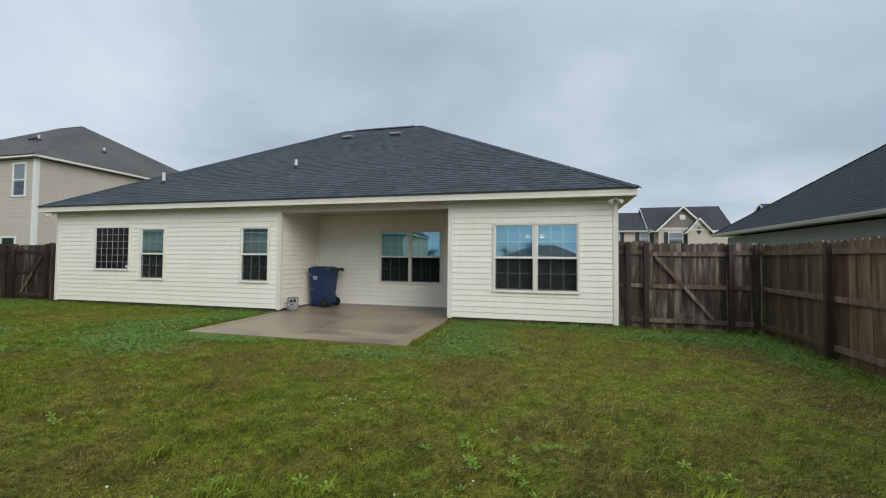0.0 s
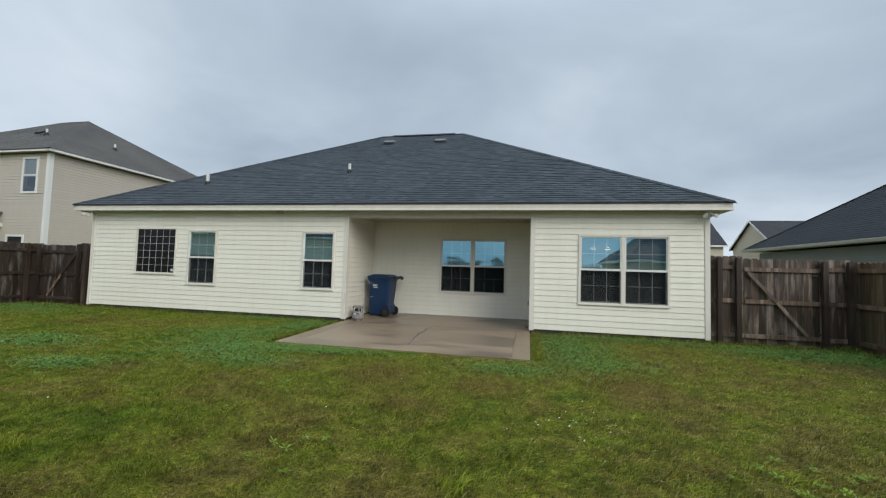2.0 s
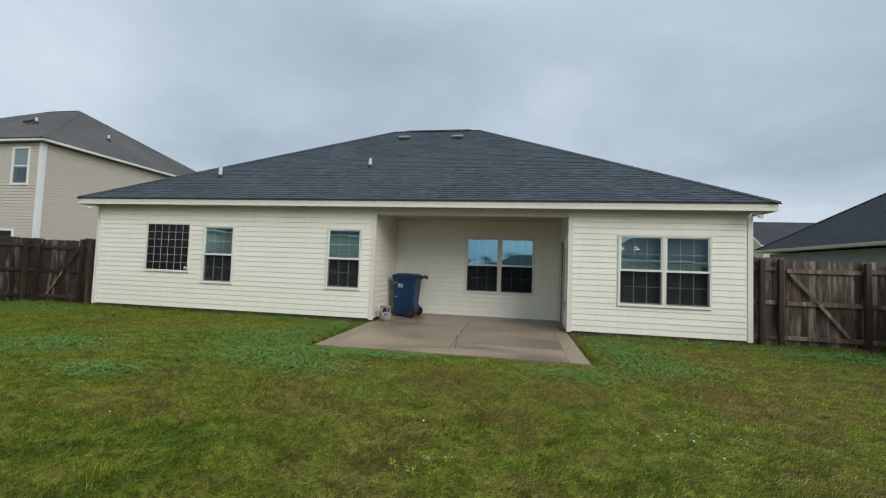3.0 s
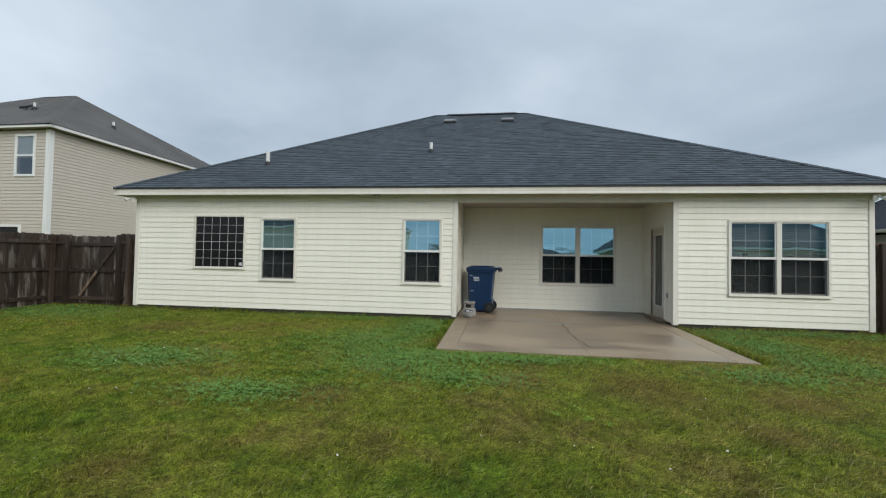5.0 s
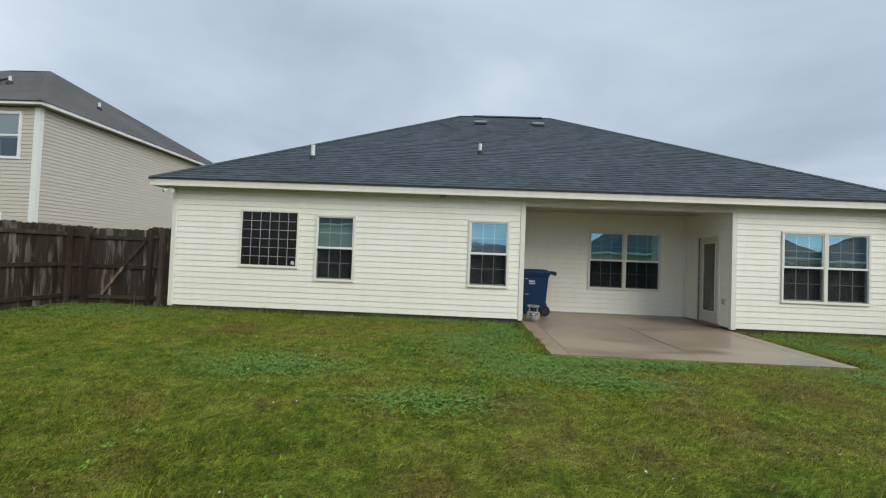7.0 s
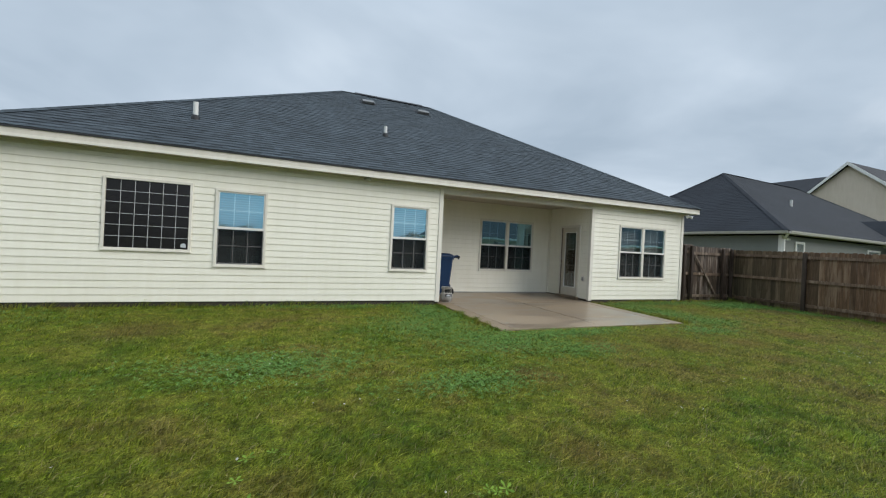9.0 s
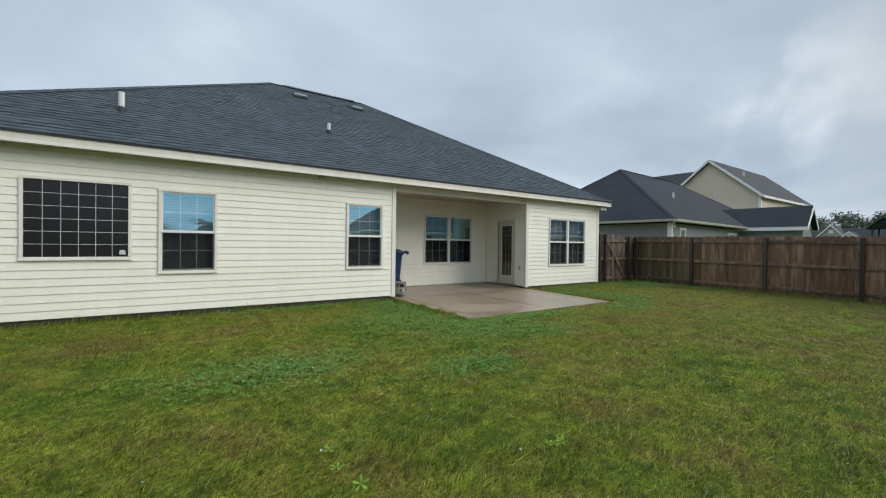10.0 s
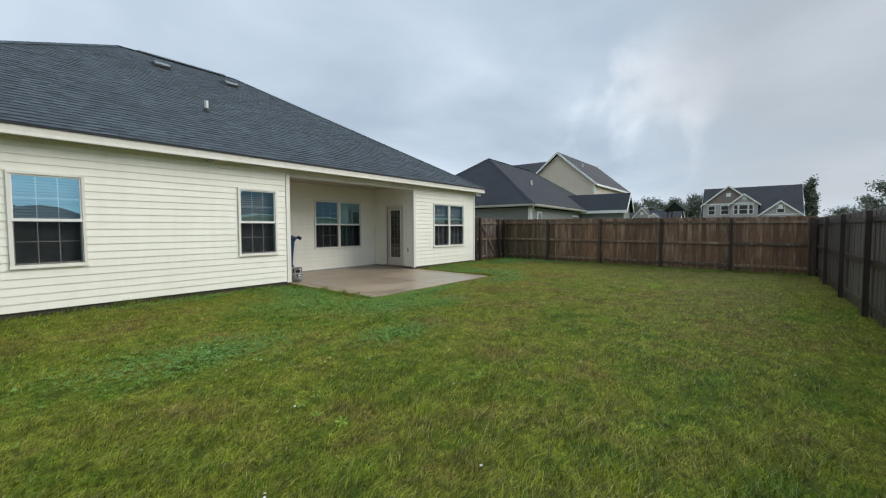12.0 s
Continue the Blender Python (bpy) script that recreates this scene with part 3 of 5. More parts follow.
def hip_roof(parent, x0, x1, y0, y1, ez, rl, rr, ry, rz, mat, edge_mat, soffit_mat, wall_out=0.3, fascia=0.18, south_tabs=False, gutter=False, course=0.145, band=None):
    """A hipped roof with its deck, fascia, soffit and caps; ridge along x from rl to rr."""
    roof = group_part("roof", parent)
    A, B, C, D = Vector((x0, y0, ez)), Vector((x1, y0, ez)), Vector((x1, y1, ez)), Vector((x0, y1, ez))
    P, Q = Vector((rl, ry, rz)), Vector((rr, ry, rz))
    deck = MB().poly(A, B, Q, P).poly(B, C, Q).poly(C, D, P, Q).poly(D, A, P).poly(D, C, B, A)
    part("deck", deck, mat, roof)
    for face, (a, c, tr, tl) in {"south": (A, B, Q, P), "east": (B, C, Q, Q), "west": (D, A, P, P), "north": (C, D, P, Q)}.items():
        nrm = (c - a).cross(tl - a).normalized()
        slope = ((tl + tr) / 2 - (a + c) / 2).length
        n = max(4, int(slope / course))
        mb = MB()
        rng = random.Random(face)
        rows = [0.0, *[(i + rng.uniform(-0.05, 0.05)) / n for i in range(1, n)], 1.0]
        for i in range(n):
            f0, f1 = rows[i], rows[i] + 1.12 * (rows[i + 1] - rows[i])
            f1 = min(f1, 1.0)
            l0, r0, l1, r1 = a.lerp(tl, f0), c.lerp(tr, f0), a.lerp(tl, f1), c.lerp(tr, f1)
            length = (r0 - l0).length
            cuts = [0.0]
            if south_tabs and face == "south":
                while cuts[-1] < length:
                    cuts.append(cuts[-1] + rng.uniform(0.10, 0.24))
                cuts = [min(q / length, 1.0) for q in cuts]
            else:
                cuts = [0.0, 1.0]
            for s, e in zip(cuts, cuts[1:]):
                if e - s < 1e-4:
                    continue
                lift = 0.009 + (rng.choice((0.0, 0.0, 0.004)) if len(cuts) > 2 else 0.0)
                drop = (l1 - l0) * (rng.uniform(-0.02, 0.02) if len(cuts) > 2 else 0)
                p0, p1, q1, q0 = l0.lerp(r0, s) + drop, l0.lerp(r0, e) + drop, l1.lerp(r1, e), l1.lerp(r1, s)
                up0, up1 = nrm * lift, nrm * 0.003
                # a darker band across the top of each course paints in the lap shadow
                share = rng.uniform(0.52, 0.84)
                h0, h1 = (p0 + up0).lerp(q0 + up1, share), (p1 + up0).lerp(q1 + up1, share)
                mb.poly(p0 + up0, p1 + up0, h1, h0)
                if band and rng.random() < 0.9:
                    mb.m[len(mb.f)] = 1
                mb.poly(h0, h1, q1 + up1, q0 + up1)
                mb.poly(p0, p1, p1 + up0, p0 + up0)
        me = mb.mesh("shingles")
        me.materials.append(mat)
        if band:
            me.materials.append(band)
        tagged(part("shingles", me, mat, roof), "rows of overlapping asphalt shingles", kind="stuff")
    caps = MB()
    for a, c in ((A, P), (B, Q), (C, Q), (D, P), (P, Q)):
        d = (c - a).normalized()
        side = d.cross(Vector((0, 0, 1))).normalized() * 0.13
        n = max(2, int((c - a).length / 0.2))
        for i in range(n):
            p, q = a.lerp(c, i / n), a.lerp(c, (i + 1.1) / n if i < n - 1 else 1)
            lo, hi = Vector((0, 0, 0.024)), Vector((0, 0, 0.019))
            dn = Vector((0, 0, -0.055))
            caps.poly(p + side + dn + lo, p + lo, q + hi, q + side + dn + hi)
            caps.poly(p + lo, p - side + dn + lo, q - side + dn + hi, q + hi)
    tagged(part("ridge_capping", caps, mat, roof), "overlapping ridge and hip cap shingles", kind="stuff")
    # eaves
    for name, bx in (("south", (x0 + 0.02, x1 - 0.02, y0 + 0.02, y0 + 0.045)), ("north", (x0 + 0.02, x1 - 0.02, y1 - 0.045, y1 - 0.02)), ("west", (x0 + 0.02, x0 + 0.045, y0 + 0.045, y1 - 0.045)), ("east", (x1 - 0.045, x1 - 0.02, y0 + 0.045, y1 - 0.045))):
        part("fascia", MB().box(*bx, ez - fascia, ez - 0.004), edge_mat, roof, bevel=0.004)
    if south_tabs:
        part("fascia_lip", MB().box(x0 + 0.02, x1 - 0.02, y0 + 0.010, y0 + 0.0175, ez - fascia, ez - fascia + 0.055), trim_paint, roof, bevel=0.002)
    part("drip_edge", MB().box(x0, x1, y0, y0 + 0.02, ez - 0.03, ez + 0.004), charcoal_shingle, roof)
    w = wall_out
    sof = ez - fascia + 0.012
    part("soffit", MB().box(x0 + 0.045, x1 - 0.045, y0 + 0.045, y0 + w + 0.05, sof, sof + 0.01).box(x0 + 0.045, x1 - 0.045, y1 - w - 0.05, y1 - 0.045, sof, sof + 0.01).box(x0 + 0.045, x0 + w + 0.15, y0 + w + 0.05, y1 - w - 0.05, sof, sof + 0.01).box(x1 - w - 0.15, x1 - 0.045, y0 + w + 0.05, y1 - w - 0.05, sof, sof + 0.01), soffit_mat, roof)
    if gutter:
        prof = [(0.0, -0.11), (-0.07, -0.11), (-0.10, -0.04), (-0.105, 0.0), (-0.09, 0.0), (-0.06, -0.095), (0.0, -0.095)]
        for a, c, out in ((A, B, Vector((0, -1, 0))), (D, A, Vector((-1, 0, 0)))):
            off = Vector((0, 0, -0.02))
            part("gutter", MB().solid([a + off - out * p + Vector((0, 0, z)) for p, z in prof], [c + off - out * p + Vector((0, 0, z)) for p, z in prof]), edge_mat, roof)
    return roof


roof = hip_roof(house, EX0, EX1, EY0, EY1, EZ, RL, RR, RY, RZ, slate_shingle, fascia_paint, shaded_soffit_paint, south_tabs=True, band=shadow_band_shingle)
part("ridge_vent", MB().solid([(RL + 0.5, RY - 0.16, RZ - 0.045), (RL + 0.5, RY, RZ + 0.055), (RL + 0.5, RY + 0.16, RZ - 0.045)], [(RR - 0.35, RY - 0.16, RZ - 0.045), (RR - 0.35, RY, RZ + 0.055), (RR - 0.35, RY + 0.16, RZ - 0.045)]), charcoal_shingle, roof, "raised dark ridge vent")


def roof_z(y):
    return EZ + (y - EY0) * (RZ - EZ) / (RY - EY0)


def vent_pipe(x, y, height, r=0.045):
    z = roof_z(y)
    p = group_part("vent_pipe", house, pose(x, y, z), "white plumbing vent pipe through the roof")
    part("pipe", MB().rod((0, 0, -0.06), (0, 0, height), r, seg=16), pvc, p, smooth=True)
    part("boot", MB().lathe(0, 0, [(0.10, -0.09), (0.085, 0.02), (0.056, 0.075), (0.05, 0.08)], 16), rubber, p, smooth=True)


def roof_vent(x, y):
    a = math.degrees(math.atan2(RZ - EZ, RY - EY0))
    p = group_part("roof_vent", house, pose(x, y, roof_z(y), a), "low grey metal box vent on the roof")
    part("hood", MB().solid([(-0.21, -0.20, 0.02), (-0.21, -0.22, 0.10), (-0.21, -0.10, 0.135), (-0.21, 0.18, 0.05), (-0.21, 0.18, 0.02)], [(0.21, -0.20, 0.02), (0.21, -0.22, 0.10), (0.21, -0.10, 0.135), (0.21, 0.18, 0.05), (0.21, 0.18, 0.02)]), vent_metal, p, bevel=0.012)
    part("flange", MB().box(-0.28, 0.28, -0.24, 0.28, 0.012, 0.022), charcoal_shingle, p)


vent_pipe(-8.01, 11.62, 0.27)
vent_pipe(-12.46, 10.79, 0.36, 0.052)
roof_vent(-7.87, 14.95)
roof_vent(-5.82, 14.93)

# windows
for w in (W2, W3):
    window(house, at_wall(w[0], HY, w[2]), [w[1] - w[0] - 0.092], w[3] - w[2], 0.046, label="double-hung window with a screened lower sash and blinds")
u = (W4[1] - W4[0] - 0.092 - 0.085) / 2
window(house, at_wall(W4[0], PY, W4[2]), [u, u], W4[3] - W4[2], 0.046, label="pair of double-hung windows under the porch")
u = (W5[1] - W5[0] - 0.092 - 0.085) / 2
window(house, at_wall(W5[0], HY, W5[2]), [u, u], W5[3] - W5[2], 0.046, blinds=True, label="pair of double-hung windows with white muntins")

grid_w = group_part("window", house, at_wall(W1[0], HY, W1[2]), "fixed dark-tinted window with a six by six grid")
ww, wh = W1[1] - W1[0], W1[3] - W1[2]
part("casing", frame_bars(0, ww, 0, wh, 0.046, -0.034, 0.05), trim_paint, grid_w, bevel=0.004)
part("sill", MB().box(-0.008, ww + 0.008, -0.042, 0.0, -0.014, 0.012), trim_paint, grid_w, bevel=0.004)
part("pane", MB().box(0.04, ww - 0.04, 0.0, 0.006, 0.04, wh - 0.04), dark_glass, grid_w).visible_shadow = False
for k in range(1, 6):
    gx_, gz_ = 0.046 + (ww - 0.092) * k / 6, 0.046 + (wh - 0.092) * k / 6
    part("muntin", MB().box(gx_ - 0.0038, gx_ + 0.0038, -0.008, -0.001, 0.046, wh - 0.046), grid_grey, grid_w)
    part("muntin", MB().box(0.046, ww - 0.046, -0.0085, -0.0015, gz_ - 0.0042, gz_ + 0.0042), grid_grey, grid_w)
part("security_sticker", MB().poly((ww - 0.17, -0.003, 0.085), (ww - 0.08, -0.003, 0.08), (ww - 0.085, -0.003, 0.15), (ww - 0.125, -0.003, 0.165), (ww - 0.165, -0.003, 0.15)), ink_white, grid_w, "small pale window sticker")

# porch door
door = group_part("door", house, at_wall(PX1, DY1, DZ0, -90), "closed pale half-light patio door with a full glass pane")
dw, dh = DY1 - DY0, DZ1 - DZ0
part("door_casing", MB().box(0, 0.06, -0.03, 0.06, 0, dh).box(dw - 0.06, dw, -0.03, 0.06, 0, dh).box(0.06, dw - 0.06, -0.03, 0.06, dh - 0.06, dh), trim_paint, door, bevel=0.004)
part("jamb_edge", MB().box(0.06, 0.072, -0.02, 0.012, 0.02, dh - 0.06), brace_wood, door, "brown wooden door jamb edge")
part("threshold", MB().box(-0.02, dw + 0.02, -0.11, 0.04, -0.05, 0.02), concrete, door, bevel=0.006)
part("door_leaf", MB().box(0.06, 0.2, 0.012, 0.056, 0.02, dh - 0.06).box(dw - 0.2, dw - 0.06, 0.012, 0.056, 0.02, dh - 0.06).box(0.2, dw - 0.2, 0.012, 0.056, 0.02, 0.27).box(0.2, dw - 0.2, 0.012, 0.056, dh - 0.21, dh - 0.06), door_white, door, bevel=0.004)
part("glass_bead", frame_bars(0.19, dw - 0.19, 0.26, dh - 0.2, 0.022, 0.002, 0.03), white_vinyl, door, bevel=0.003)
part("door_pane", MB().box(0.2, dw - 0.2, 0.026, 0.032, 0.27, dh - 0.21), door_glass, door).visible_shadow = False
for k in (1, 2):
    bx = 0.2 + (dw - 0.4) * k / 3
    part("muntin", MB().box(bx - 0.007, bx + 0.007, 0.036, 0.043, 0.28, dh - 0.22), muntin_white, door)
for k in range(1, 5):
    bz = 0.27 + (dh - 0.48) * k / 5
    part("muntin", MB().box(0.21, dw - 0.21, 0.036, 0.044, bz - 0.007, bz + 0.007), muntin_white, door)
folds = [(0.12 + (dw - 0.24) * k / 22, 0.062 + 0.005 * math.sin(k * 1.9)) for k in range(23)]
curtain = MB()
for (xa, ya), (xb, yb) in zip(folds, folds[1:]):
    curtain.poly((xa, ya, 0.1), (xb, yb, 0.1), (xb, yb, dh - 0.12), (xa, ya, dh - 0.12))
part("curtain", curtain, curtain_mat, door, "tan pleated door curtain")
part("door_handle", MB().rod((0.115, 0.012, 0.96), (0.115, -0.05, 0.96), 0.014).rod((0.115, -0.045, 0.96), (0.215, -0.05, 0.955), 0.011, 0.009).lathe(0.115, 0.0, [(0.0, 0.955), (0.001, 0.957)], 8), chrome, door, "small metal lever handle", smooth=True)
part("deadbolt", MB().rod((0.115, 0.012, 1.12), (0.115, -0.022, 1.12), 0.028, seg=16), chrome, door, smooth=True)

# covered socket on the porch wall
sock = group_part("socket", house, at_wall(PX1, 9.86, 0.70, -90), "grey weatherproof electrical socket box")
part("plate", MB().box(0, 0.10, -0.03, 0.0, 0, 0.15), trim_paint, sock, bevel=0.004)
part("cover", MB().box(0.018, 0.082, -0.062, -0.03, 0.02, 0.13), grey_metal, sock, bevel=0.008)


def flood_light(x, y, z):
    f = group_part("flood_light", house, pose(x, y, z), "twin-head security light under the eave")
    part("base", MB().lathe(0, 0, [(0.055, 0.0), (0.055, 0.025), (0.03, 0.03)], 16), white_paint, f, smooth=True)
    for s in (-1, 1):
        part("lamp_head", MB().rod((0.02 * s, 0, 0), (0.075 * s, -0.05, -0.04), 0.02, 0.022, 12).rod((0.075 * s, -0.05, -0.04), (0.11 * s, -0.12, -0.075), 0.028, 0.045, 14), white_paint, f, smooth=True)


flood_light(HX1 - 0.06, 9.42, 2.90)
flood_light(HX0 + 0.03, 9.42, 2.90)
part("eave_light", MB().lathe(-8.91, 9.44, [(0.02, 2.885), (0.075, 2.90), (0.085, 2.93), (0.085, 2.945)], 18), grey_metal, house, "flat round lamp under the eave", smooth=True)

# pendant lamp seen through the window
lamp = thing("pendant_lamp", pose(-0.42, 12.0, 2.2), "lit pendant lamp with pale shades inside the house", "lamp")
part("stem", MB().rod((0, 0, 0.12), (0, 0, 0.55), 0.01), chrome, lamp)
part("arm", MB().rod((-0.22, 0, 0.12), (0.22, 0, 0.12), 0.012), chrome, lamp)
for s in (-1, 1):
    part("shade", MB().lathe(0.2 * s, 0, [(0.03, 0.11), (0.055, 0.08), (0.085, 0.0), (0.08, -0.004)], 18), lamp_glow, lamp, "glowing warm glass shade", smooth=True)

# ---- patio ----
patio = thing("patio", pose(0, 0, 0), "damp stained concrete patio slab running into the porch", "patio", kind="structure")
PF, PB = 6.63, PY


def slab_z(y):
    return 0.078 + (y - PF) * 0.0205


def slab(x0, x1, y0, y1):
    g = 0.0018
    ring = [(x0 + g, y0 + g), (x1 - g, y0 + g), (x1 - g, y1 - g), (x0 + g, y1 - g)]
    return MB().solid([(x, y, -0.15) for x, y in ring], [(x, y, slab_z(y)) for x, y in ring])


for x0, x1, y0, y1 in ((-7.03, -6.72, PF, 9.5), (-6.72, -4.68, PF, 9.5), (-4.68, -2.66, PF, 9.5), (-2.66, -2.35, PF, 9.5), (PX0, -4.68, 9.5, PB), (-4.68, PX1, 9.5, PB)):
    part("slab", slab(x0, x1, y0, y1), dry_concrete if x1 - x0 < 0.5 else concrete, patio, bevel=0.003)
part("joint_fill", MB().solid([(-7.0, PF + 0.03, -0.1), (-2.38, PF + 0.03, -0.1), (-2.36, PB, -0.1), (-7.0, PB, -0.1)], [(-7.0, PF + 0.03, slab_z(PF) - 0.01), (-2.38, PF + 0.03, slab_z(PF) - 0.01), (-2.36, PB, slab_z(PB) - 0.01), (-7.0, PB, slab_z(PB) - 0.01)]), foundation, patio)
crack = MB()
rng = random.Random(4)
px, py = -4.66, 9.4
while py > 7.2:
    nx, ny = px + rng.uniform(-0.05, 0.05), py - rng.uniform(0.08, 0.2)
    crack.poly((px - 0.006, py, slab_z(py) + 0.003), (nx - 0.006, ny, slab_z(ny) + 0.003), (nx + 0.007, ny, slab_z(ny) + 0.003), (px + 0.007, py, slab_z(py) + 0.003))
    px, py = nx, ny
part("crack", crack, foundation, patio, "dark crack in the concrete")

# ---- wheeled bin ----
wheelie = thing("wheeled_bin", pose(-6.47, 10.92, slab_z(10.9), 0, 0, -6) @ Matrix.Diagonal((1, 1, 1.05, 1)), "tall blue plastic wheeled bin standing on the patio", "bin")


def ring_box(x0, x1, y0, y1, z, c=0.05):
    return [(x0 + c, y0, z), (x1 - c, y0, z), (x1, y0 + c, z), (x1, y1 - c, z), (x1 - c, y1, z), (x0 + c, y1, z), (x0, y1 - c, z), (x0, y0 + c, z)]


part("body", MB().solid(ring_box(-0.325, 0.225, -0.24, 0.23, 0.03), ring_box(-0.35, 0.30, -0.30, 0.30, 0.96)), bin_blue, wheelie, bevel=0.012, smooth=True)
part("rim", MB().solid(ring_box(-0.375, 0.325, -0.325, 0.325, 0.955, 0.06), ring_box(-0.385, 0.335, -0.335, 0.335, 1.03, 0.06)), bin_blue, wheelie, bevel=0.01)
part("lid", MB().solid(ring_box(-0.40, 0.36, -0.345, 0.345, 1.032, 0.07), ring_box(-0.39, 0.345, -0.335, 0.335, 1.07, 0.07)).solid(ring_box(-0.37, 0.33, -0.31, 0.31, 1.07, 0.08), ring_box(-0.29, 0.25, -0.24, 0.24, 1.115, 0.1)), bin_blue, wheelie, "slightly domed blue plastic lid", bevel=0.008)
for s in (-1, 1):
    part("handle_arm", MB().rod((0.31, 0.25 * s, 1.02), (0.42, 0.25 * s, 1.065), 0.026).rod((0.42, 0.25 * s, 1.065), (0.465, 0.25 * s, 1.035), 0.026).rod((0.465, 0.25 * s, 1.035), (0.455, 0.25 * s, 0.97), 0.028, 0.02), bin_blue, wheelie, smooth=True)
    wh = part("wheel", MB().rod((0.22, 0.30 * s - 0.03, 0.125), (0.22, 0.30 * s + 0.03, 0.125), 0.125, seg=28), rubber, wheelie, "black rubber wheel", bevel=0.01, smooth=True)
    part("hub", MB().rod((0.22, 0.30 * s - 0.036, 0.125), (0.22, 0.30 * s + 0.036, 0.125), 0.06, seg=20), dark_metal, wh, smooth=True)
part("handle_bar", MB().rod((0.46, -0.29, 1.03), (0.46, 0.29, 1.03), 0.03, seg=14), rubber, wheelie, smooth=True)
part("axle", MB().rod((0.22, -0.27, 0.125), (0.22, 0.27, 0.125), 0.012), dark_metal, wheelie)
part("wheel_housing", MB().solid([(0.1, -0.24, 0.04), (0.27, -0.24, 0.1), (0.27, -0.24, 0.3), (0.14, -0.24, 0.36)], [(0.1, 0.24, 0.04), (0.27, 0.24, 0.1), (0.27, 0.24, 0.3), (0.14, 0.24, 0.36)]), bin_blue, wheelie, bevel=0.01)


def side_y(z):
    return -0.24 - 0.06 * (z - 0.03) / 0.93 - 0.004


def bar(x0, x1, z0, z1):
    return MB().poly((x0, side_y(z0), z0), (x1, side_y(z0), z0), (x1, side_y(z1), z1), (x0, side_y(z1), z1))


for k, wdt in enumerate((0.028, 0.028, 0.026, 0.03)):
    x0 = -0.19 + 0.036 * k
    part("print_mark", bar(x0, x0 + wdt, 0.80, 0.845), ink_white, wheelie)
part("print_mark", bar(-0.185, -0.04, 0.755, 0.78), ink_white, wheelie)
part("print_mark", bar(-0.30, -0.22, 0.872, 0.884), ink_white, wheelie)
part("print_mark", bar(-0.27, -0.19, 0.50, 0.512), ink_white, wheelie)

# ---- gas cylinder ----
tank = thing("gas_cylinder", pose(-6.73, 9.76, slab_z(9.76)) @ Matrix.Diagonal((1, 1, 0.86, 1)), "small scuffed grey propane gas cylinder by the porch corner", "gas cylinder")
part("foot_ring", MB().lathe(0, 0, [(0.105, 0.0), (0.105, 0.045)], 28), tank_paint, tank, smooth=True)
part("body", MB().lathe(0, 0, [(0.09, 0.02), (0.13, 0.035), (0.152, 0.07), (0.155, 0.10), (0.155, 0.20), (0.148, 0.235), (0.12, 0.265), (0.05, 0.28)], 32), tank_paint, tank, smooth=True)
for a0, a1, z0, z1, ink in ((-125, -55, 0.165, 0.235, dark_metal), (-112, -84, 0.18, 0.222, ink_white), (-78, -62, 0.18, 0.2, ink_white)):
    r = 0.1575 if ink is dark_metal else 0.159
    strip = MB()
    for k in range(6):
        b0, b1 = (radians(a0 + (a1 - a0) * q / 6) for q in (k, k + 1))
        strip.poly((r * math.cos(b0), r * math.sin(b0), z0), (r * math.cos(b1), r * math.sin(b1), z0), (r * math.cos(b1), r * math.sin(b1), z1), (r * math.cos(b0), r * math.sin(b0), z1))
    part("warning_label", strip, ink, tank, "black and white printed label")
part("top_ring", MB().lathe(0, 0, [(0.128, 0.385), (0.136, 0.39), (0.136, 0.425), (0.128, 0.43), (0.120, 0.425), (0.120, 0.39)], 32), tank_paint, tank, "pale steel guard ring", smooth=True)
for k in range(4):
    a = radians(35 + 90 * k)
    part("guard_post", MB().rod((0.12 * math.cos(a), 0.12 * math.sin(a), 0.24), (0.128 * math.cos(a), 0.128 * math.sin(a), 0.40), 0.016, seg=10), tank_paint, tank, smooth=True)
part("collar", MB().lathe(0, 0, [(0.085, 0.255), (0.085, 0.35), (0.08, 0.352)], 20), dark_metal, tank, smooth=True)
part("valve", MB().rod((0, 0, 0.32), (0, 0, 0.40), 0.022).rod((0, 0, 0.37), (0.06, 0, 0.37), 0.016), chrome, tank, "brass cylinder valve", smooth=True)
part("knob", MB().rod((0, 0, 0.40), (0, 0, 0.425), 0.034, seg=10), dark_metal, tank)


# ---- fences ----
def picket_mesh(w, h, t, seed):
    r = random.Random(seed)
    c = 0.03
    p = [(0, 0), (w, 0), (w, h - c + r.uniform(-0.006, 0.006)), (w - c, h), (c, h + r.uniform(-0.008, 0.004)), (0, h - c)]
    return MB().solid([(x, 0, z) for x, z in p][::-1], [(x, t, z) for x, z in p][::-1]).mesh("picket")


PICKETS = {}
RAILS = {fence_dark.name: dark_rail, fence_red.name: red_rail, back_wood.name: dark_rail}


def pickets(parent, length, z_of, height, mat, start=0.0, seed=0, pitch=0.141, y=0.0):
    r = random.Random(seed)
    x = start
    while x < length - 0.03:
        w = min(pitch + 0.004, length - x)
        k = r.randrange(5)
        key = (round(w, 2), round(height, 2), k, mat.name)
        if key not in PICKETS:
            PICKETS[key] = picket_mesh(w, height, 0.018, k)
        part("picket", PICKETS[key], mat, parent, at=pose(x, y + 0.0035 * (round(x / pitch) % 2) + r.uniform(0, 0.003), z_of(x) + r.uniform(-0.012, 0.012), 0, r.uniform(-0.13, 0.13), 0))
        x += pitch


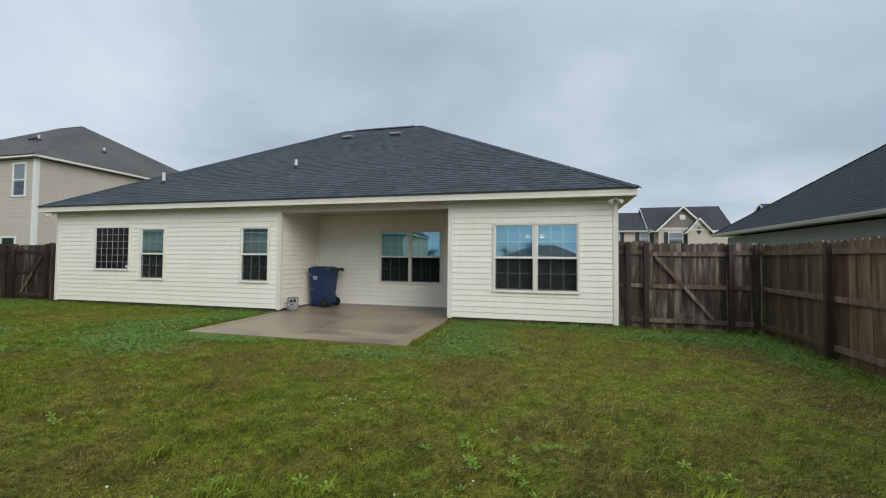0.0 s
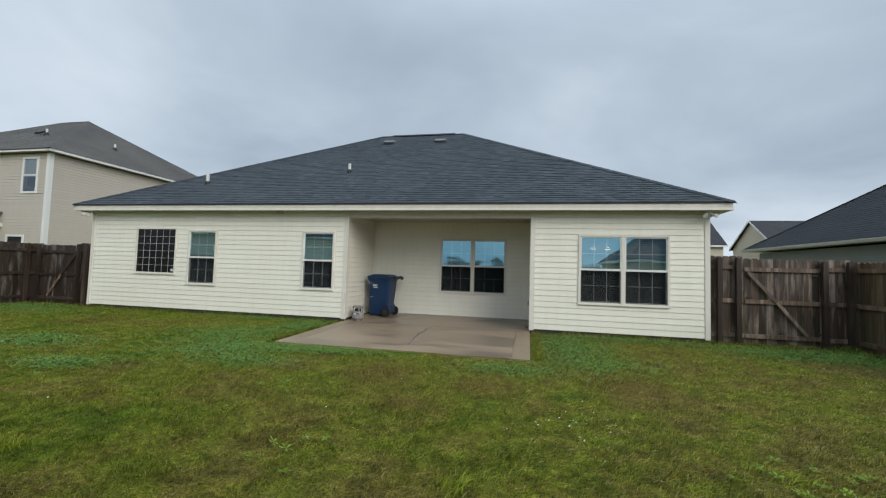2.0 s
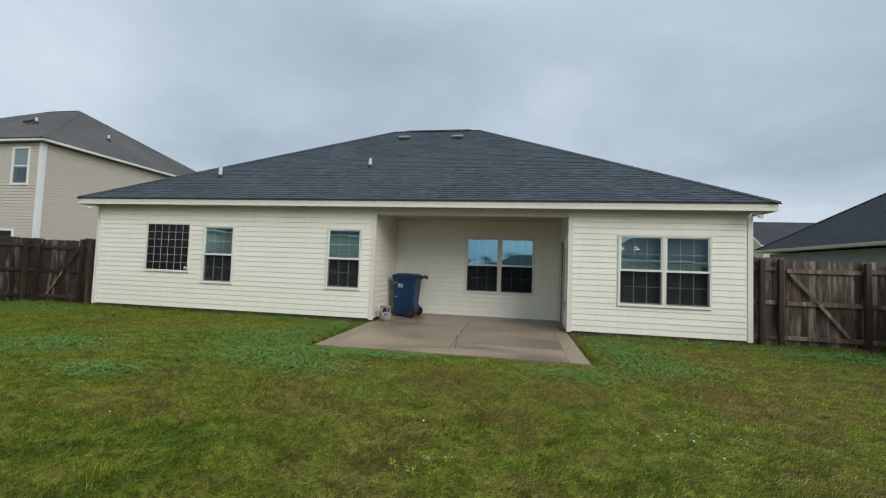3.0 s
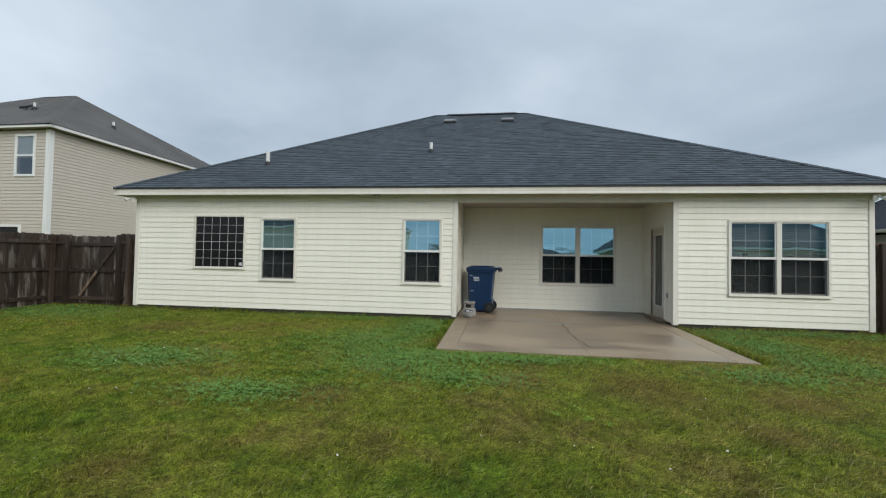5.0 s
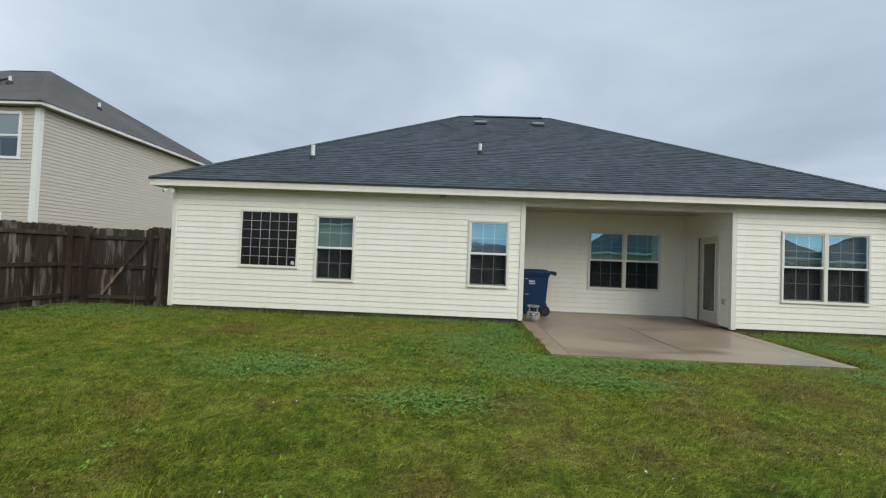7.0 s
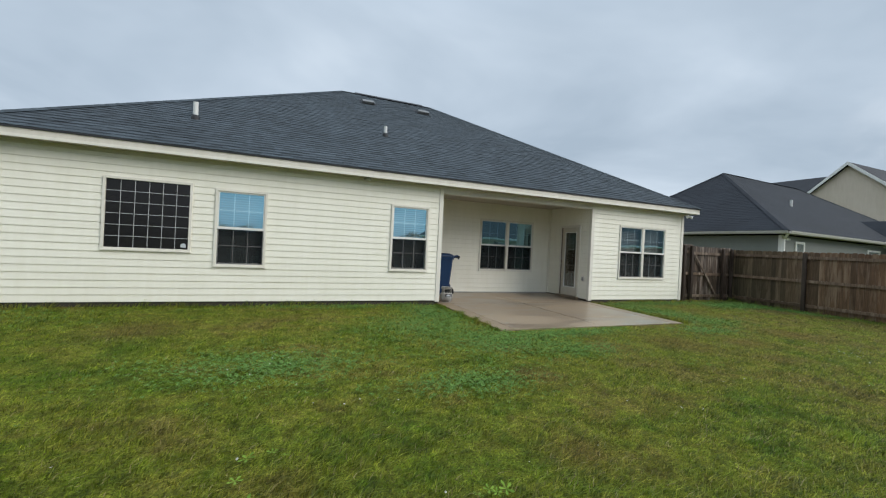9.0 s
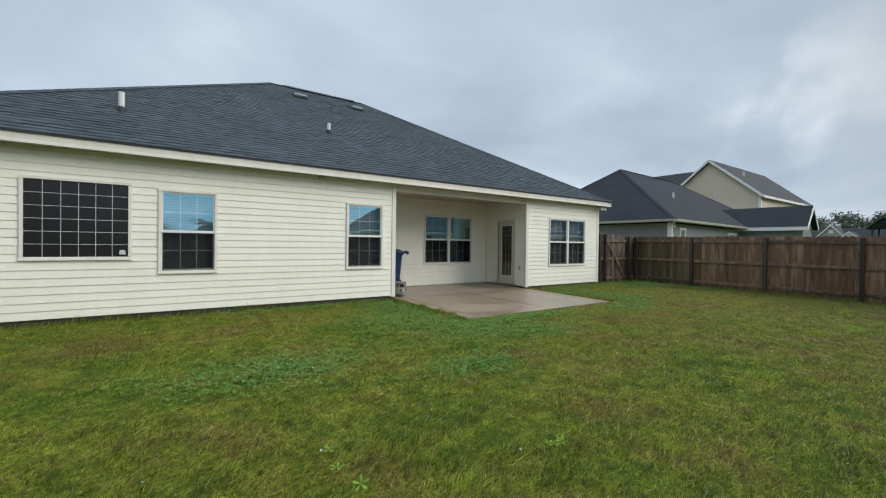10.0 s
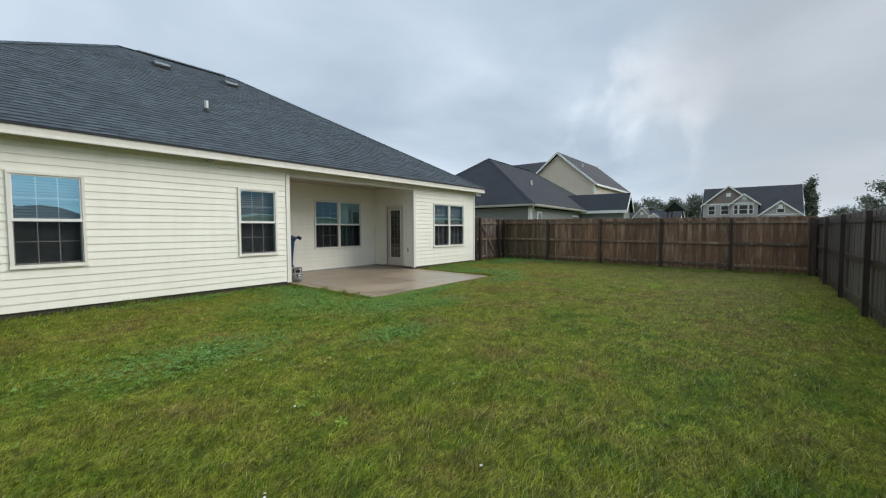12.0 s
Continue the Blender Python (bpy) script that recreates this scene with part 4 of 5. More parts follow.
def fence(label, start, turn, length, z_a, z_b, posts, mat, height=1.80, rails=(0.16, 0.9, 1.62), seed=1, post_out=0.12, post_up=-0.04):
    """A run of dog-eared boards on rails and posts. Its own axes: x along the run, the yard on the side of -y."""
    f = thing("fence", pose(*start, 0, 0, turn), label, "fence", "yard fence")
    z_of = lambda x: z_a + (z_b - z_a) * x / length
    pickets(f, length, lambda x: z_of(x) - 0.07, height + 0.07, mat, seed=seed)
    for h in rails:
        edge = [0.0, *[p for p in posts if 0.05 < p < length - 0.05], length]
        for a, c in zip(edge, edge[1:]):
            ring = lambda x: [(x, -0.04, z_of(x) + h - 0.045), (x, -0.002, z_of(x) + h - 0.045), (x, -0.002, z_of(x) + h + 0.045), (x, -0.04, z_of(x) + h + 0.045)]
            part("rail", MB().solid(ring(a + 0.002)[::-1], ring(c - 0.002)[::-1]), RAILS.get(mat.name, rail_wood), f, bevel=0.004)
    for p in posts:
        part("post", MB().box(p - 0.05, p + 0.05, -post_out, -0.042, z_of(p) - 0.2, z_of(p) + height + post_up), post_wood, f, bevel=0.006)
    return f


def fgate(label, start, turn, width, zb, flip, mat, height=1.74, seed=3):
    g = thing("gate", pose(*start, 0, 0, turn), label, "gate", "yard gate")
    pickets(g, width, lambda x: 0.05, height, mat, seed=seed)
    for h in (0.20, 0.93, 1.62):
        part("rail", MB().box(0.0, width, -0.038, -0.002, h - 0.045, h + 0.045), RAILS.get(mat.name, rail_wood), g, bevel=0.004)
    x0, x1 = (0.06, width - 0.26) if not flip else (width - 0.1, 0.34)
    for m, (a, za), (c, zc) in ((dark_rail if flip else brace_wood, (x0, 1.56), (x0 + (x1 - x0) * 0.5, 0.93)), (rail_wood if flip else brace_wood, (x0 + (x1 - x0) * 0.5, 0.93), (x1, 0.26))):
        d = Vector((c - a, 0, zc - za)).normalized()
        n = Vector((-d.z, 0, d.x)) * 0.034
        A, C = Vector((a, 0, za)), Vector((c, 0, zc))
        q = [A + n, A - n, C - n, C + n]
        part("brace", MB().solid([(p.x, -0.062, p.z) for p in q], [(p.x, -0.04, p.z) for p in q]), m, g, "diagonal gate brace board", bevel=0.004)
    hx = width - 0.02 if not flip else 0.02
    for h in (0.30, 1.52):
        part("hinge", MB().box(hx - 0.12, hx + 0.02, -0.045, -0.039, h - 0.02, h + 0.02), dark_metal, g, bevel=0.003)
    part("latch", MB().box(0.02, 0.14, -0.05, -0.039, 1.0, 1.03), dark_metal, g)
    return g


FX, FL, FB = 4.18, -17.90, -1.21
ys = [9.70, 7.53, 5.32, 3.1, 0.98, -1.05]
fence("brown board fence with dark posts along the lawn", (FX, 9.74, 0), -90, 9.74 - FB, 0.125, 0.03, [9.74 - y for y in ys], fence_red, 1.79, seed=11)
fence("weathered dark board fence beside the neighbouring two-storey house", (FL, FB, 0), 90, 9.74 - FB, 0.04, 0.14, [0.1, 2.3, 4.5, 6.7, 8.85, 10.85], fence_dark, 1.83, seed=12)
fence("grey-brown board fence closing the back of the yard", (FX + 0.06, FB, 0), 180, FX + 0.06 - FL, 0.03, 0.04, [0.18 + 2.43 * k for k in range(10)], back_wood, 1.75, rails=(0.13, 0.86, 1.58), seed=13, post_up=-0.03)
fence("short weathered fence panel between house and gate", (HX1 + 0.03, 9.72, 0), 0, 0.685, 0.14, 0.14, [0.20, 0.56], fence_wood, 1.86, seed=14)
fgate("weathered wooden yard gate with a diagonal brace, shut", (2.15, 9.715, 0.10), 0, 1.40, 0.1, False, fence_wood, 1.80, seed=15)
fence("short dark fence panel between gate and corner", (3.56, 9.72, 0), 0, 0.60, 0.13, 0.13, [0.05, 0.50], fence_wood, 1.83, seed=16)
fence("short dark fence panel beside the corner of the yard", (FL, 9.72, 0), 0, 0.56, 0.13, 0.13, [0.06, 0.5], fence_dark, 1.84, seed=17)
fgate("dark weathered wooden gate with a diagonal brace, shut", (FL + 0.575, 9.715, 0.09), 0, 1.44, 0.1, True, fence_dark, 1.79, seed=18)
fence("narrow fence panel between gate and house", (FL + 2.02, 9.72, 0), 0, HX0 - FL - 2.05, 0.15, 0.15, [0.05, 0.34], fence_dark, 1.85, seed=19)


# ---- neighbouring houses ----
def plain_window(parent, at, w, h, shutters=0.0, blind=True):
    """A far sash window: casing, two panes and a rail, with shutters where there are any."""
    g = group_part("window", parent, at)
    part("frame", frame_bars(0, w, 0, h, 0.09, -0.04, 0.03), white_paint, g)
    part("meeting_rail", MB().box(0.09, w - 0.09, -0.025, 0.02, h / 2 - 0.03, h / 2 + 0.03), white_paint, g)
    for z0, z1 in ((0.09, h / 2 - 0.03), (h / 2 + 0.03, h - 0.09)):
        part("pane", MB().poly((0.09, -0.008, z0), (w - 0.09, -0.008, z0), (w - 0.09, -0.008, z1), (0.09, -0.008, z1)), far_glass if blind else dark_glass, g)
    if blind:
        part("blind", MB().box(0.09, w - 0.09, 0.01, 0.02, h * 0.45, h - 0.09), white_paint, g)
    else:
        # a dark panel close behind the panes stands for the unlit room
        part("dark_interior", MB().box(0.09, w - 0.09, 0.01, 0.02, 0.09, h - 0.09), shutter_dark, g)
    for x in ((-shutters - 0.02, w + 0.02) if shutters else ()):
        part("shutter", MB().box(x, x + shutters, -0.04, -0.01, 0.02, h - 0.02), shutter_dark, g)
    return g


def gable_roof(parent, x0, x1, y0, y1, ez, rz, axis, mat, over=0.3, edge=None):
    """Ridge along x or y over the rectangle; ez at the eaves, rz at the ridge."""
    r = group_part("roof", parent)
    t = 0.12
    if axis == "x":
        m = (y0 + y1) / 2
        P = lambda s, q, z: (s, q, z)
        a, c, lo, hi = x0 - over, x1 + over, y0, y1
    else:
        m = (x0 + x1) / 2
        P = lambda s, q, z: (q, s, z)
        a, c, lo, hi = y0 - over, y1 + over, x0, x1
    k = (rz - ez) / (m - lo)
    for e, s in ((lo, 1), (hi, -1)):
        out = e - s * over
        ring = lambda q: [P(q, out, ez - k * over), P(q, m, rz), P(q, m, rz - t), P(q, out, ez - k * over - t)]
        part("slope", MB().solid(ring(a), ring(c)), mat, r)
        for q in (a - 0.03, c):
            rg = lambda q: [P(q, out, ez - k * over + 0.02), P(q, m, rz + 0.02), P(q, m, rz - 0.24), P(q, out, ez - k * over - 0.22)]
            part("rake_board", MB().solid(rg(q), rg(q + 0.03)), edge or white_paint, r)
        fy = sorted((out, out - s * 0.03))
        bx = (a, c, fy[0], fy[1]) if axis == "x" else (fy[0], fy[1], a, c)
        part("fascia", MB().box(*bx, ez - k * over - 0.2, ez - k * over), edge or white_paint, r)
    return r


# two-storey neighbour
nl = thing("two_storey_house", pose(0, 0, 0), "two-storey beige vinyl-sided neighbouring house with a brown hipped roof", "house")
NX0, NX1, NY0, NY1 = -34.6, -22.68, 13.27, 24.2
wtl = (-24.15 - NX0, -23.25 - NX0, 4.30, 5.90)
low = (-24.78 - NX0, -23.76 - NX0, 1.0, 2.50)
wall("wall", nl, at_wall(NX0, NY0, 0), NX1 - NX0, 0.1, 6.05, 0.15, [tuple(v + s for v, s in zip(h, (0.04, -0.04, 0.04, -0.04))) for h in (wtl, low)], wall_inside, beige_vinyl, 0.127, 0.011)
wall("wall", nl, at_wall(NX1, NY0, 0, 90), NY1 - NY0, 0.1, 6.05, 0.15, [], wall_inside, beige_vinyl, 0.127, 0.011)
part("wall", MB().box(NX0, NX0 + 0.15, NY0, NY1, 0.1, 6.05).box(NX0, NX1 - 0.2, NY1 - 0.15, NY1, 0.1, 6.05), beige_vinyl, nl)
part("floor_slab", MB().box(NX0 + 0.15, NX1 - 0.2, NY0 + 0.2, NY1 - 0.2, 2.8, 3.0), wall_inside, nl)
part("corner_board", MB().box(NX1 - 0.14, NX1 + 0.03, NY0 - 0.03, NY0 + 0.14, 0.05, 6.06), white_paint, nl, bevel=0.005)
plain_window(nl, at_wall(NX0 + wtl[0], NY0, wtl[2]), wtl[1] - wtl[0], wtl[3] - wtl[2])
plain_window(nl, at_wall(NX0 + low[0], NY0, low[2]), low[1] - low[0], low[3] - low[2], blind=False)
hip_roof(nl, NX0 - 0.3, NX1 + 0.32, NY0 - 0.27, NY1 + 0.3, 6.2, -30.1, -28.1, 18.7, 9.68, brown_shingle, white_paint, beige_vinyl, 0.3, 0.115)
for x, y, z in ((-26.38, 15.51, 7.75), (-24.49, 17.46, 7.5)):
    pipe = part("vent_pipe", MB().rod((x, y, z - 0.1), (x, y, z + 0.3), 0.05), pvc, nl, smooth=True)
    part("boot", MB().lathe(x, y, [(0.13, z - 0.12), (0.11, z + 0.02), (0.06, z + 0.12)], 14), rubber, pipe, smooth=True)
part("roof_vent", MB().solid([(-27.1, 15.45, 7.78), (-27.1, 15.75, 8.0), (-27.1, 15.75, 8.08), (-27.1, 15.43, 7.88)], [(-26.75, 15.45, 7.78), (-26.75, 15.75, 8.0), (-26.75, 15.75, 8.08), (-26.75, 15.43, 7.88)]), rubber, nl, "low dark box vent on the roof", bevel=0.015)
part("porch_roof", MB().solid([(-29.5, 12.0, 3.05), (-25.1, 12.0, 3.05), (-25.1, NY0, 3.5), (-29.5, NY0, 3.5)], [(-29.5, 12.0, 2.97), (-25.1, 12.0, 2.97), (-25.1, NY0, 3.4), (-29.5, NY0, 3.4)]), brown_shingle, nl)
part("porch_fascia", MB().box(-29.5, -25.08, 11.96, 12.0, 2.83, 3.05).box(-25.1, -25.06, 12.0, NY0, 2.83, 3.0), white_paint, nl)
part("porch_post", MB().box(-25.35, -25.2, 12.05, 12.2, 0.1, 2.85), white_paint, nl)

# one-storey neighbour beyond the brown fence
rn = thing("neighbour_house", pose(7.391, 9.666, 0, 0, 0, 3.69), "one-storey grey-sided neighbouring house with a dark hipped roof and pale gutters", "house")
RW, RD, REZ = 19.0, 10.13, 2.817
wall("wall", rn, at_wall(0.4, 0.4, 0), RW - 0.8, 0.1, 2.64, 0.15, [(1.1, 1.8, 1.05, 2.40), (8.0, 9.4, 1.2, 2.35)], wall_inside, grey_vinyl, 0.16)
wall("wall", rn, at_wall(0.4, RD - 0.4, 0, -90), RD - 0.8, 0.1, 2.64, 0.15, [], wall_inside, grey_vinyl, 0.16)
part("wall", MB().box(RW - 0.55, RW - 0.4, 0.6, RD - 0.4, 0.1, 2.64).box(0.6, RW - 0.6, RD - 0.55, RD - 0.41, 0.1, 2.64), grey_vinyl, rn)
part("corner_board", MB().box(0.36, 0.48, 0.36, 0.48, 0.05, 2.66), white_paint, rn)
plain_window(rn, at_wall(1.47, 0.4, 1.02), 0.76, 1.43)
plain_window(rn, at_wall(8.37, 0.4, 1.17), 1.46, 1.22)
hip_roof(rn, 0, RW, 0, RD, REZ, 4.644, 12.5, 5.066, 6.306, deep_shingle, gutter_paint, gutter_paint, 0.4, 0.12, gutter=True)
part("vent_pipe", MB().rod((5.38, 2.26, 4.2), (5.38, 2.26, 4.68), 0.06), pvc, rn, smooth=True)
part("downpipe", MB().box(0.28, 0.36, 0.24, 0.32, 0.1, 2.5).solid([(0.0, -0.05, 2.72), (0.08, -0.05, 2.72), (0.08, 0.03, 2.72), (0.0, 0.03, 2.72)], [(0.28, 0.24, 2.5), (0.36, 0.24, 2.5), (0.36, 0.32, 2.5), (0.28, 0.32, 2.5)]), white_paint, rn)
part("wing_wall", MB().box(10.55, 13.0, -2.6, 0.55, 0.1, 2.78), grey_vinyl, rn)
part("wing_gable", MB().solid([(10.55, -2.6, 2.78), (13.0, -2.6, 2.78), (11.775, -2.6, 3.85)], [(10.55, -2.45, 2.78), (13.0, -2.45, 2.78), (11.775, -2.45, 3.85)]), grey_vinyl, rn)
gable_roof(rn, 10.55, 13.0, -2.6, 1.6, 2.98, 4.06, "y", deep_shingle, 0.25)
part("flood_light", MB().rod((0.62, 0.38, 2.52), (0.62, 0.28, 2.50), 0.05, 0.06).rod((0.72, 0.38, 2.52), (0.8, 0.28, 2.47), 0.045, 0.06), white_paint, rn, "twin security light under the eave")

# tan two-storey house behind it
tan = thing("tan_house", pose(0, 0, 0), "two-storey tan house with a gabled dark roof and white rake boards", "house")
part("wall", MB().box(30.3, 43.8, 13.5, 21.4, 0.1, 6.25).box(31.5, 40.5, 21.4, 27.0, 0.1, 6.2), tan_stucco, tan)
part("gable_wall", MB().solid([(30.3, 13.5, 6.25), (30.3, 21.4, 6.25), (30.3, 17.45, 9.45)], [(30.5, 13.5, 6.25), (30.5, 21.4, 6.25), (30.5, 17.45, 9.45)]), tan_stucco, tan)
gable_roof(tan, 30.3, 43.8, 13.5, 21.4, 6.3, 9.7, "x", charcoal_shingle, 0.32)
gable_roof(tan, 31.5, 40.5, 18.0, 27.0, 6.2, 9.78, "y", charcoal_shingle, 0.3)
part("corner_board", MB().box(30.25, 30.45, 13.45, 13.65, 0.1, 6.25), white_paint, tan)
part("vent_pipe", MB().rod((33.6, 15.9, 8.2), (33.6, 15.9, 8.75), 0.08), pvc, tan)


def far_house(name, at, label, width, eave, ridge, wall_mat, gables, roof_mat, win, hipped=False, deep=9.0, shutters=0.45):
    """A far house in its own axes: x along its front, front at y = 0 facing -y. gables: (x centre, half width, foot z, top z, how far proud, wall). win: (x, z, w, h, proud)."""
    h = thing(name, at, label, "house", "distant houses")
    part("wall", MB().box(0, width, 0, deep, 0.0, eave), wall_mat, h)
    if hipped:
        hip_roof(h, -0.4, width + 0.4, -0.4, deep + 0.4, eave, deep / 2, width - deep / 2, deep / 2, ridge, roof_mat, white_paint, white_paint, 0.4, 0.2, course=0.6)
    else:
        for x in (0.0, width - 0.15):
            part("gable_wall", MB().solid([(x, 0, eave), (x, deep, eave), (x, deep / 2, ridge - 0.15)], [(x + 0.15, 0, eave), (x + 0.15, deep, eave), (x + 0.15, deep / 2, ridge - 0.15)]), wall_mat, h)
        gable_roof(h, 0, width, 0, deep, eave + 0.05, ridge, "x", roof_mat, 0.35)
    for cx, hw, z0, z1, proud, mat in gables:
        part("gable_front", MB().box(cx - hw, cx + hw, -proud, 0, 0.0, z0), wall_mat, h)
        part("gable_face", MB().solid([(cx - hw, -proud, z0), (cx + hw, -proud, z0), (cx, -proud, z1 - 0.15)], [(cx - hw, -proud + 0.15, z0), (cx + hw, -proud + 0.15, z0), (cx, -proud + 0.15, z1 - 0.15)]), mat, h)
        gable_roof(h, cx - hw, cx + hw, -proud, deep / 2, z0 + 0.05, z1, "y", roof_mat, 0.3)
        part("frieze_board", MB().box(cx - hw, cx + hw, -proud - 0.05, -proud - 0.002, z0 - 0.06, z0 + 0.10), white_paint, h)
        part("gable_vent", MB().box(cx - 0.3, cx + 0.3, -proud - 0.05, -proud - 0.005, z0 + (z1 - z0) * 0.4, z0 + (z1 - z0) * 0.4 + 0.55), white_paint, h)
    for x, z, w, hh, proud in win:
        plain_window(h, pose(x, -proud - 0.04, z), w, hh, shutters, shutters > 0)
    return h


winged = far_house("far_house", pose(12.0, 55, 0), "distant two-storey cream house with gables and dark shutters", 8.6, 5.8, 9.05, cream_far,
                   [(3.3, 2.6, 5.8, 8.45, 0.8, brown_far), (4.9, 1.15, 5.6, 7.0, 1.2, cream_far)], charcoal_shingle,
                   [(-4.6, 3.85, 1.1, 1.6, 0), (-1.25, 3.85, 1.1, 1.6, 0), (1.75, 3.75, 1.6, 1.65, 0.8), (-4.6, 0.9, 1.1, 1.7, 0), (1.8, 0.9, 2.1, 1.7, 0.8)])
part("wing_wall", MB().box(-8.8, -0.02, 0, 9.0, 0.0, 5.8), cream_far, winged)
gable_roof(winged, -8.8, -0.4, 0, 9.0, 5.85, 8.4, "x", charcoal_shingle, 0.35, cream_far)
part("oval_vent", MB().solid([(4.9 + 0.22 * math.cos(a * math.pi / 8), -1.24, 5.5 + 0.42 * math.sin(a * math.pi / 8)) for a in range(16)], [(4.9 + 0.22 * math.cos(a * math.pi / 8), -1.19, 5.5 + 0.42 * math.sin(a * math.pi / 8)) for a in range(16)]), shutter_dark, winged, "dark oval gable vent")
far_house("far_house", pose(67.0, 7.1, 0, 0, 0, -90), "distant grey two-storey house with white-trimmed gables", 12.2, 3.3, 8.15, blue_far,
          [(3.4, 3.4, 5.2, 8.1, 0.8, brown_far), (5.4, 1.75, 5.2, 6.7, 1.4, blue_far), (9.8, 2.5, 3.4, 5.5, 0.6, blue_far)], charcoal_shingle,
          [(0.7, 3.5, 1.0, 1.5, 0.8), (2.4, 3.5, 1.1, 1.5, 0.8), (4.1, 3.5, 0.62, 1.5, 1.4), (4.75, 3.5, 1.2, 1.5, 1.4), (5.98, 3.5, 0.62, 1.5, 1.4), (9.35, 3.6, 0.95, 1.3, 0.6)], deep=9.5, shutters=0.0)
far_house("far_house", pose(26.0, 55.0, 0), "distant pale two-storey house with a plain gable end", 14.0, 6.0, 9.3, cream_far, [], charcoal_shingle, [(2.0, 3.6, 1.1, 1.6, 0)], deep=10.0)
far_house("far_house", pose(75.0, 21.2, 0, 0, 0, -90), "distant low house with white-trimmed front gables", 9.5, 2.9, 5.0, blue_far,
          [(3.4, 2.0, 3.1, 5.4, 1.0, blue_far), (5.6, 1.6, 2.8, 4.3, 1.6, blue_far)], deep_shingle, [(3.0, 1.6, 0.9, 1.3, 1.0)], deep=7.0)
far_house("far_house", pose(60.0, -13.8, 0, 0, 0, -90), "distant one-storey pale house with a low hipped roof", 13.0, 3.0, 5.0, cream_far, [], deep_shingle, [(2.0, 1.2, 1.0, 1.4, 0), (6.5, 1.2, 1.0, 1.4, 0)], hipped=True, deep=8.0)
# houses over the back fence, seen in the window panes
for x, y, w, eave, top in ((-66.0, -25.0, 25.0, 5.4, 9.6), (-41.5, -29.0, 22.5, 5.4, 9.6), (4.9, -13.5, 14.5, 2.8, 7.4), (26.0, -11.5, 17.0, 2.8, 8.0), (-8.0, -58.0, 14.0, 2.8, 5.0)):
    far_house("far_house", pose(x + w, y, 0, 0, 0, 180), "pale house with a dark hipped roof behind the back fence", w, eave, top, cream_far, [], charcoal_shingle, [(2.0, 1.0, 1.0, 1.4, 0), (8.0, 1.0, 1.0, 1.4, 0)], hipped=True, deep=11.0)

# play tower over the fence
tower_roof = paint("dark_green_roof_boards", (0.016, 0.024, 0.020), 0.9, spec=0.1)
tower = thing("play_tower", pose(36.5, 6.85, 0, 0, 0, -8), "dark wooden play tower with a green pitched roof", "play tower")
for sx in (-0.7, 0.7):
    for sy in (-0.7, 0.7):
        part("post", MB().box(sx - 0.06, sx + 0.06, sy - 0.06, sy + 0.06, 0.0, 3.3), post_wood, tower)
part("deck", MB().box(-0.8, 0.8, -0.8, 0.8, 1.5, 1.6), post_wood, tower)
for sy in (-0.78, 0.74):
    part("side_panel", MB().box(-0.75, 0.75, sy, sy + 0.04, 1.6, 2.5), post_wood, tower)
for sx in (-0.78, 0.74):
    part("side_panel", MB().box(sx, sx + 0.04, -0.74, 0.74, 1.6, 2.5), post_wood, tower)
for s in (-1, 1):
    part("roof_slope", MB().solid([(-0.95, 0, 4.15), (-0.95, s * 1.0, 3.25), (-0.95, s * 1.0, 3.19), (-0.95, 0, 4.09)], [(0.95, 0, 4.15), (0.95, s * 1.0, 3.25), (0.95, s * 1.0, 3.19), (0.95, 0, 4.09)]), tower_roof, tower)
    part("roof_end", MB().solid([(0.9 * s, -0.9, 3.26), (0.9 * s, 0.9, 3.26), (0.9 * s, 0, 4.07)], [(0.88 * s, -0.9, 3.26), (0.88 * s, 0.9, 3.26), (0.88 * s, 0, 4.07)]), tower_roof, tower)


# ---- trees ----
def tree(x, y, height, spread, seed, leaves=900, bare=0.3, label="tall roadside tree with a ragged open crown"):
    r = random.Random(seed)
    t = thing("tree", pose(x, y, 0), label, "tree", "distant trees")
    trunk = MB()
    top = Vector((r.uniform(-0.3, 0.3), r.uniform(-0.3, 0.3), height * 0.85))
    trunk.rod((0, 0, -0.1), top * 0.5, height * 0.022, height * 0.014, 8).rod(top * 0.5, top, height * 0.014, height * 0.004, 8)
    tips = []
    for k in range(13):
        f = r.uniform(bare, 0.95)
        a = r.uniform(0, 2 * math.pi)
        reach = spread * (1.05 - 0.6 * f) * r.uniform(0.6, 1.1)
        b = top * f
        e = b + Vector((math.cos(a) * reach, math.sin(a) * reach, r.uniform(0.05, 0.16) * height))
        trunk.rod(b, e, height * 0.007, height * 0.002, 5)
        tips += [e, b.lerp(e, 0.65), b.lerp(e, 0.4)]
    tips.append(top)
    part("trunk", trunk, bark, t)
    n = leaves
    rs = np.random.RandomState(seed)
    c = np.array([tuple(p) for p in tips])[rs.randint(0, len(tips), n)] + rs.normal(0, 1, (n, 3)) * np.array([spread * 0.17, spread * 0.17, height * 0.045])
    s = height * rs.uniform(0.012, 0.028, (n, 1))
    u = rs.normal(0, 1, (n, 3))
    u /= np.linalg.norm(u, axis=1)[:, None]
    w = np.cross(u, rs.normal(0, 1, (n, 3)))
    w /= np.linalg.norm(w, axis=1)[:, None]
    v = np.stack([c - u * s, c - w * s * 0.5, c + u * s, c + w * s * 0.5], 1).reshape(-1, 3)
    me = bpy.data.meshes.new("crown")
    me.from_pydata(v.tolist(), [], np.arange(n * 4).reshape(-1, 4).tolist())
    part("crown", me, hazy_tree_leaf, t)
    return t


